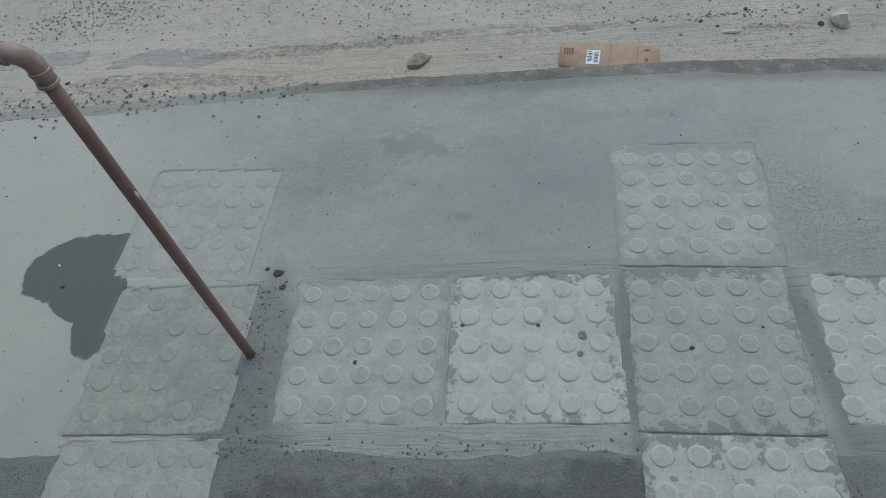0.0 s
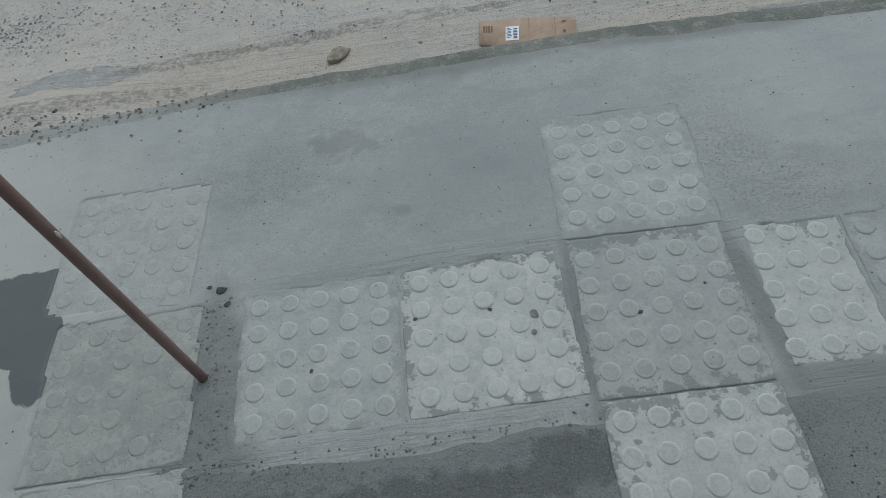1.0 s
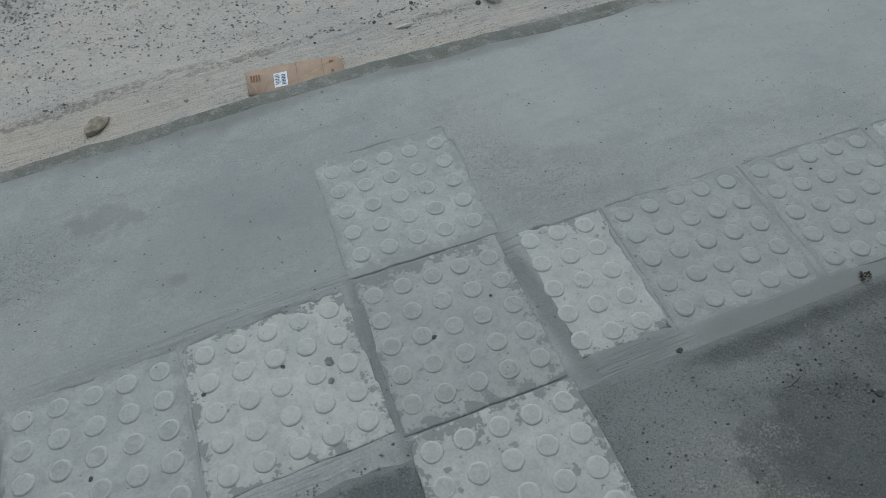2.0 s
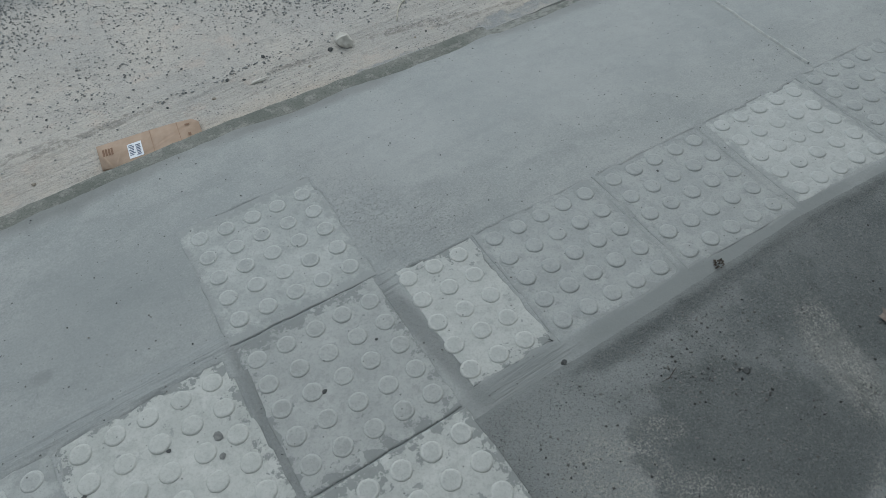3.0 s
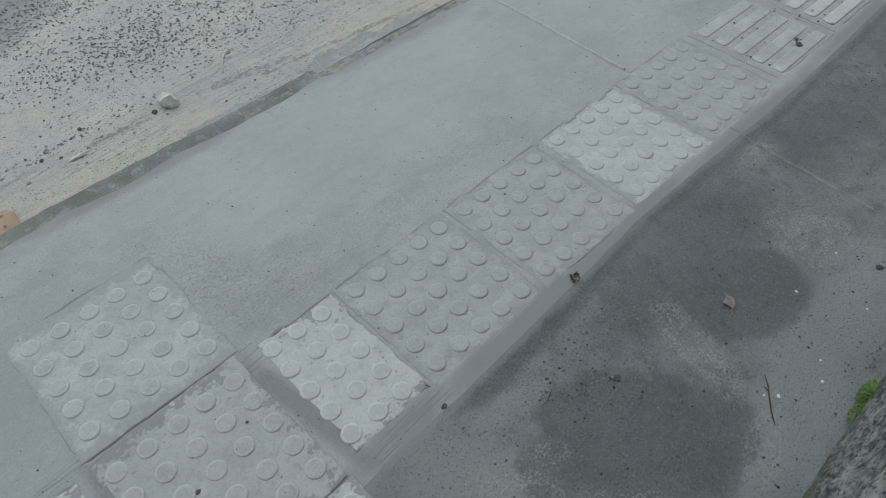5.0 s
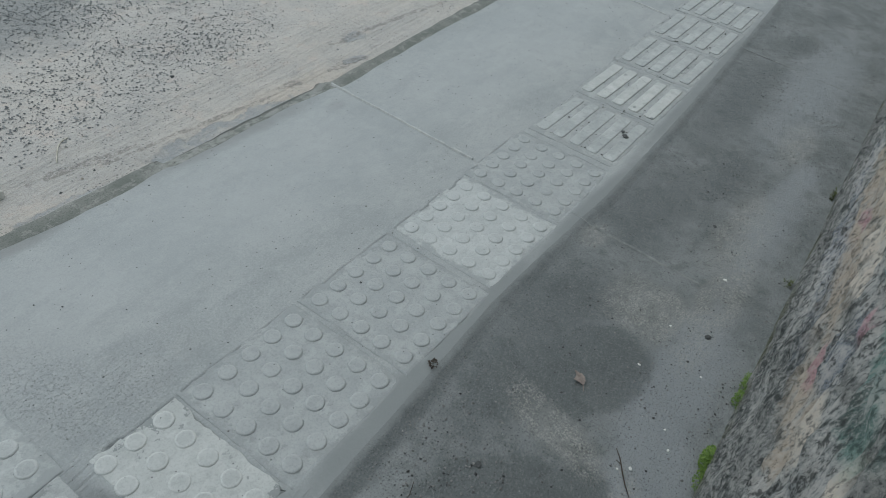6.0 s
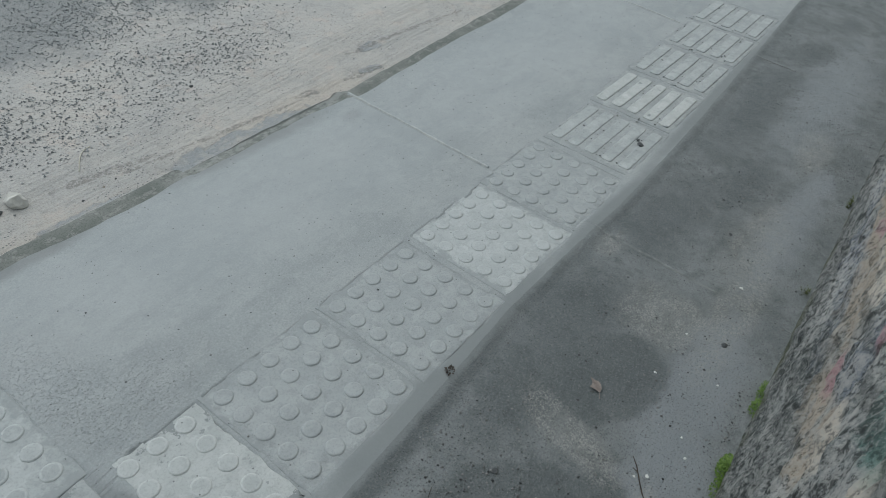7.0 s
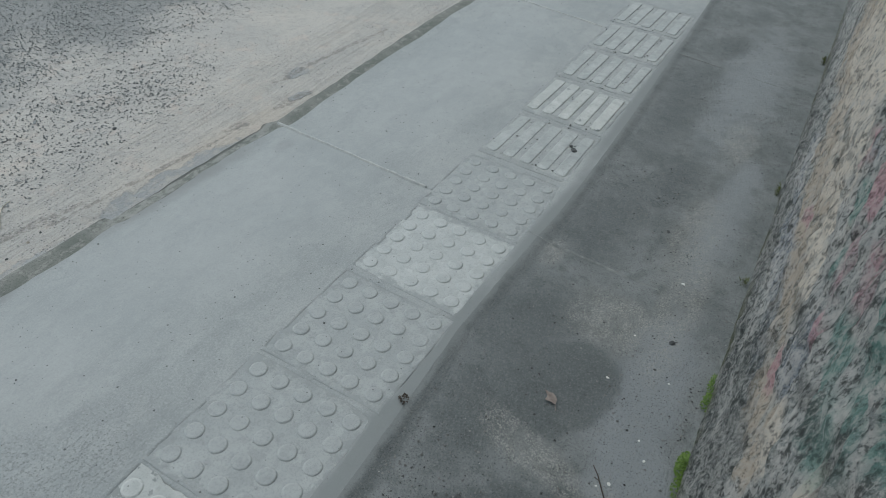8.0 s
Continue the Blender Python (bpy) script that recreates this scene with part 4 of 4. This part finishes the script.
part("branch", tube([bend[-1], bend[-1] + AIM * 0.3, bend[-1] + AIM * 0.6], [0.0088] * 3, 20), PVC_WORN_LIT, pipe, smooth=True)
part("scuff", tube([(-0.002 + 0.0055, -0.0112, 0.452), (-0.002 + 0.0055, -0.0112, 0.460), (-0.002 + 0.0055, -0.0112, 0.466)], [0.0012, 0.0028, 0.0012], 8), PALE_STONE, pipe, "dried spot of cement")

leaf = root("dry_leaf", pose(1.337, -0.317, on_pavement(1.337, -0.317) + 0.001, 0, 0, 40) @ Matrix.Scale(0.75, 4), label="curled brown dry leaf on damp concrete", category="leaf")
part("blade", flat_shape([(-0.024, 0), (-0.012, 0.009), (-0.004, 0.023), (0.005, 0.014), (0.012, 0.010), (0.028, 0.012), (0.018, 0.001), (0.015, -0.007), (0.004, -0.011), (-0.010, -0.010)], 0.0006,
     lambda x, y: 0.004 + 9 * (y * y) + 4 * x * x), DRY_LEAF, leaf)
part("stalk", tube([(-0.040, 0.004, 0.002), (-0.03, 0.001, 0.003), (-0.02, 0, 0.005)], [0.0008, 0.0009, 0.001], 6), DRY_LEAF, leaf)
z = on_pavement(1.19, -0.466)
pts = [(1.232, -0.438, z + 0.003), (1.215, -0.452, z + 0.004), (1.19, -0.467, z + 0.003), (1.172, -0.478, z + 0.004), (1.153, -0.494, z + 0.003)]
twig = root("twig", pose(0, 0, 0), label="thin dark dry twig on the concrete", category="twig")
part("stem", tube(pts, [0.0007, 0.0011, 0.0013, 0.0012, 0.0007], 7), TWIG, twig)
part("side_shoot", tube([(1.205, -0.458, z + 0.004), (1.207, -0.447, z + 0.006)], [0.0012, 0.0007], 6), TWIG, twig)
z = on_pavement(0.93, -0.17)
tagged(new("twig", mesh_of("twig", tube([(0.905, -0.178, z + 0.0002), (0.93, -0.180, z + 0.0004), (0.955, -0.172, z + 0.0002)], [0.0006, 0.0009, 0.0006], 6), TWIG)), "short dark twig pressed on damp concrete", "twig")

for i, (x, y, r) in enumerate(((1.45, -0.401, 0.005), (1.21, -0.475, 0.006), (1.195, -0.455, 0.004), (1.29, -0.52, 0.005), (1.33, -0.50, 0.004), (0.79, -0.36, 0.006), (1.60, -0.42, 0.004), (1.83, -0.48, 0.007), (1.50, -0.52, 0.004), (-0.83, 0.355, 0.005))):
    stone("chip", (x, y, on_pavement(x, y)), (r * 0.7, r * 0.5, r * 0.45), WHITE_BIT, 90 + i, "tiny white chip of debris on the concrete")
for i, (x, y, r) in enumerate(((-0.345, 0.318, 0.011), (-0.33, 0.285, 0.007), (-0.37, 0.33, 0.005), (0.80, -0.055, 0.006), (1.05, -0.245, 0.007), (1.62, -0.50, 0.008), (2.02, -0.40, 0.006), (2.25, -0.05, 0.010), (2.27, -0.035, 0.007), (-0.80, 0.30, 0.005), (0.72, -0.31, 0.006))):
    stone("crumb", (x, y, max(on_pavement(x, y), 0.004 if 2.1 < x < 2.4 else -1)), (r, r * 0.8, r * 0.6), DARK_STONE, 120 + i, "small dark crumb of mortar on the pavement")

for i, (x, y, r) in enumerate(((0.243, 0.165, 0.0085), (0.236, 0.128, 0.006), (0.028, 0.190, 0.0042), (0.166, 0.187, 0.004), (-0.165, 0.117, 0.0042), (0.426, 0.136, 0.005), (0.553, 0.175, 0.003), (1.27, 0.19, 0.003))):
    stone("crumb", (x, y, 0.0008), (r, r * 0.85, r * 0.25), DARK_STONE if r < 0.006 else MORTAR, 150 + i, "dark speck of dried mortar on a pale tile")


def foliage(name, at, reach, count, size, material, seed, label, category, high=0.05, line=None):
    """A low plant of many small bent leaves on short stems."""
    rnd = random.Random(seed)
    thing = root(name, pose(*at), label=label, category=category)
    leaves, stems = bmesh.new(), bmesh.new()
    for _ in range(count):
        a, d = rnd.uniform(0, 2 * math.pi), rnd.random() ** 0.6
        foot = Vector((math.cos(a) * d * reach[0], math.sin(a) * d * reach[1], 0))
        tip = foot * 1.15 + Vector((0, 0, high * (1 - 0.7 * d) * rnd.uniform(0.4, 1.0)))
        way = Vector((math.cos(a + rnd.uniform(-1, 1)), math.sin(a + rnd.uniform(-1, 1)), rnd.uniform(-0.2, 0.5))).normalized()
        side = way.cross(Vector((0, 0, 1))).normalized()
        s = size * rnd.uniform(0.6, 1.3)
        mid = tip + way * s * 0.5 + Vector((0, 0, s * 0.15))
        q = [leaves.verts.new(v) for v in (tip, mid + side * s * 0.33, tip + way * s, mid - side * s * 0.33)]
        leaves.faces.new(q[:3]), leaves.faces.new((q[0], q[2], q[3]))
        if rnd.random() < 0.25:
            b = [stems.verts.new(v) for v in (foot * 0.6, foot * 0.6 + side * 0.0012, tip)]
            stems.faces.new(b)
    part("leaves", leaves, material, thing)
    part("stems", stems, material, thing)
    return thing


for i, (x, rx, ry, n, s, h) in enumerate(((1.305, 0.034, 0.013, 520, 0.006, 0.036), (1.262, 0.020, 0.009, 90, 0.005, 0.016), (1.49, 0.022, 0.009, 170, 0.005, 0.022), (1.535, 0.020, 0.008, 140, 0.005, 0.020), (1.56, 0.012, 0.007, 60, 0.005, 0.016))):
    foliage("weed", (x, float(wall_line(x)) - 0.003, -0.008), (rx, ry), n, s, LEAFY, 200 + i, "small bright green weed at the wall foot", "weed", h)
rng = np.random.default_rng(11)
bm = bmesh.new()
for _ in range(7500):
    x = rng.uniform(1.1, 3.6)
    if cloud(x, 0.3, 3.2, 81) < 0.24 - 0.30 * float(ease(x, 1.6, 2.0) * (1 - ease(x, 2.2, 2.6))):
        continue
    y, z = float(wall_line(x)) + abs(rng.normal(0, 0.007)) + 0.002, -0.012 + abs(rng.normal(0, 0.011))
    a, s = rng.uniform(0, 6.28), rng.uniform(0.003, 0.007)
    p, d = Vector((x, y, z)), Vector((math.cos(a), math.sin(a), rng.uniform(0.2, 0.9))) * s
    w = d.cross(Vector((0.3, 0.2, 1))).normalized() * s * 0.35
    q = [bm.verts.new(v) for v in (p - w, p + w, p + d)]
    bm.faces.new(q)
tagged(new("moss", mesh_of("moss", bm, MOSSY)), "dark olive moss along the foot of the wall", "moss", kind="stuff")
foliage("sprig", (1.181, -0.061, 0.0), (0.007, 0.007), 30, 0.006, TWIG, 300, "tiny dark withered sprig in the pavement edge", "plant", 0.012)

rng = np.random.default_rng(5)
x = rng.uniform(0.4, 3.6, 17000)
low, high = wall_line(x) + 0.01, strip_line(x) - 0.03
y = low + (high - low) * rng.random(17000) ** 1.2
keep = rng.random(17000) < 0.18 + 0.82 * ease(cloud(x, y, 5, 91), -0.1, 0.5)
x, y = x[keep], y[keep]
r = 0.0007 + 0.0030 * rng.random(len(x)) ** 3.4
grains("grit", GRIT, np.stack([x, y, ground_height(x, y) - strip_fall(x, y) + 0.3 * r, r], 1), "fine grit and crumbs on the damp concrete", "grit")
x, y = rng.uniform(-1.3, 3.6, 3800), rng.uniform(-0.05, 0.86, 3800)
z = ground_height(x, y)
keep = z > -0.01
x, y, z = x[keep], y[keep], z[keep]
r = 0.0007 + 0.0020 * rng.random(len(x)) ** 5
grains("grit", GRIT, np.stack([x, y, z + 0.4 * r, r], 1), "sparse dark grit on the smooth pavement", "grit")

rng = np.random.default_rng(21)
x, y = np.append(rng.normal(-0.352, 0.028, 420), rng.uniform(-0.42, 0.32, 260)), np.append(rng.uniform(-0.06, 0.30, 420), rng.normal(-0.045, 0.012, 260))
z = ground_height(x, y)
keep = z > -0.01
x, y, z = x[keep], y[keep], z[keep]
r = 0.0008 + 0.0032 * rng.random(len(x)) ** 3
grains("mortar_crumbs", MORTAR, np.stack([x, y, z + 0.3 * r, r], 1), "grey mortar crumbs round the pipe foot", "mortar")


rng = np.random.default_rng(33)
x = rng.uniform(2.08, 3.66, 330)
y = 0.050 - 0.037 * (x - 2.232) + (rng.integers(-2, 3, 330) * 0.0565 + 0.026) + rng.normal(0, 0.006, 330)
keep = np.abs(y - 0.050 + 0.037 * (x - 2.232)) < 0.14
x, y = x[keep], y[keep]
r = 0.0008 + 0.0042 * rng.random(len(x)) ** 3.5
grains("grit", GRIT, np.stack([x, y, 0.0012 + 0.3 * r, r], 1), "dark crumbs in the grooves of the directional tiles", "grit")


# ---- tactile tiles, the pieces of the pavement ----
def tile_mesh(w, d, seed, chip):
    line = np.array([-1, -0.984, *np.linspace(-0.95, 0.95, 24), 0.984, 1])
    n = len(line)
    u, v = np.meshgrid(line, line)
    out = np.maximum(np.abs(u), np.abs(v))
    x, y = u * w / 2, v * d / 2
    bite = (np.clip(cloud(x + seed, y, 30, seed), -0.2, 1) + 0.2) * chip * 0.006 * ease(out, 0.88, 1.0)
    x, y = x - np.sign(u) * (np.abs(u) >= out - 1e-6) * bite, y - np.sign(v) * (np.abs(v) >= out - 1e-6) * bite
    z = 0.0008 * cloud(x + seed, y, 20, seed + 1) - 0.0007 * ease(out, 0.98, 1.0)
    rim = 1.0 + 0.006 * ease(out, 0.999, 1.0)
    me = bpy.data.meshes.new("tactile_tile")
    i = np.arange(n * n).reshape(n, n)
    faces = np.stack([i[:-1, :-1], i[:-1, 1:], i[1:, 1:], i[1:, :-1]], -1).reshape(-1, 4).tolist()
    verts = np.stack([x * rim, y * rim, z], -1).reshape(-1, 3).tolist()
    loop = [*i[0, :], *i[1:, -1], *i[-1, -2::-1], *i[-2:0:-1, 0]]
    start = len(verts)
    verts += [(verts[k][0] * 1.003, verts[k][1] * 1.003, -0.03) for k in loop]
    for k in range(len(loop)):
        j = (k + 1) % len(loop)
        faces.append((loop[k], start + k, start + j, loop[j]))
    me.from_pydata(verts, [], faces)
    me.polygons.foreach_set("use_smooth", [True] * len(me.polygons))
    return me


def dome_mesh(seed, material):
    rnd = random.Random(seed)
    bm = bmesh.new()
    sides, rings = 18, []
    wob = [rnd.uniform(-0.0006, 0.0006) for _ in range(sides)]
    tall = rnd.uniform(0.72, 1.0)
    for r, z in ((0.0192, -0.0012), (0.0184, 0.0006), (0.0172, 0.0020), (0.0156, 0.0028), (0.0128, 0.0029)):
        rings.append([bm.verts.new(((r + wob[k]) * math.cos(2 * math.pi * k / sides), (r + wob[k - 1]) * math.sin(2 * math.pi * k / sides), z * tall)) for k in range(sides)])
    mid = bm.verts.new((0, 0, 0.0028 * tall))
    for a, b in zip(rings, rings[1:]):
        for k in range(sides):
            bm.faces.new((a[k], a[(k + 1) % sides], b[(k + 1) % sides], b[k]))
    for k in range(sides):
        bm.faces.new((rings[-1][k], rings[-1][(k + 1) % sides], mid))
    return mesh_of("dome", bm, material, True)


def bar_mesh(length, material, seed):
    bm = bmesh.new()
    rings = []
    for grow, z in ((0.0, -0.0012), (-0.0008, 0.0010), (-0.0022, 0.0022), (-0.0045, 0.0028)):
        ring, half, r = [], length / 2, 0.0190 + grow
        for k in range(20):
            a = 2 * math.pi * (k + 0.5) / 20
            cx = math.copysign(abs(math.cos(a)) ** 0.55, math.cos(a)) * r
            cy = math.copysign(abs(math.sin(a)) ** 0.55, math.sin(a)) * r
            ring.append(bm.verts.new((cx + math.copysign(half - 0.0190, math.cos(a)) , cy + 0.0006 * noise.noise(Vector((k, seed, z))), z)))
        rings.append(ring)
    for a, b in zip(rings, rings[1:]):
        for k in range(20):
            bm.faces.new((a[k], a[(k + 1) % 20], b[(k + 1) % 20], b[k]))
    bm.faces.new(rings[-1])
    return mesh_of("bar", bm, material)


DOMES = {m.name: [dome_mesh(i * 7 + 1, crown) for i in range(5)] for m, crown in ((m, dome_material(m.name + "_dome", *tones, 0.75 if m in (T_MID, T_CLEAN, T_SPLASH) else 0.25)) for m, tones in DOME_TONES.items())}
BARS = {m.name: [bar_mesh(0.252, m, i) for i in range(3)] for m in (T_WHITE, T_CLEAN)}
rnd = random.Random(42)
for number, (cx, cy, turn, w, d, material, kind, text) in enumerate(TILES):
    me = tile_mesh(w, d, 100 + number * 3, 2.4 if kind == "cut" else 1.0 if material in (T_WHITE, T_SPLASH, T_DULL) else 0.6)
    me.materials.append(T_BED if kind == "bar" else material)
    tile = new("tactile_tile", me)
    tile.parent = pavement
    tile.matrix_basis = pose(cx, cy, -0.0005 if number < 3 else 0.0004 if kind != "bar" else 0.0010, rnd.uniform(-0.15, 0.15), rnd.uniform(-0.15, 0.15), turn)
    tagged(tile, text)
    sunk = 0.0013 if number in (0, 1, 2) else 0.0003 if number == 12 else 0.0
    if kind == "bar":
        for k in range(5):
            ob = new("bar", rnd.choice(BARS[material.name]))
            ob.parent = tile
            ob.matrix_basis = pose(rnd.uniform(-0.002, 0.002), (k - 2) * 0.0565, 0.0008 - (0.001 if number == 13 else 0), 0, 0, rnd.uniform(-0.5, 0.5))
        continue
    columns = [-0.072, -0.0145, 0.043] if kind == "cut" else [(i - 2) * PITCH for i in range(5)]
    for px in columns:
        for j in range(5):
            ob = new("dome", rnd.choice(DOMES[material.name]))
            ob.parent = tile
            ob.matrix_basis = pose(px + rnd.uniform(-0.0012, 0.0012), (j - 2) * PITCH + rnd.uniform(-0.0012, 0.0012), 0.0004 - sunk - rnd.random() ** 3 * 0.0009, 0, 0, rnd.uniform(0, 360))
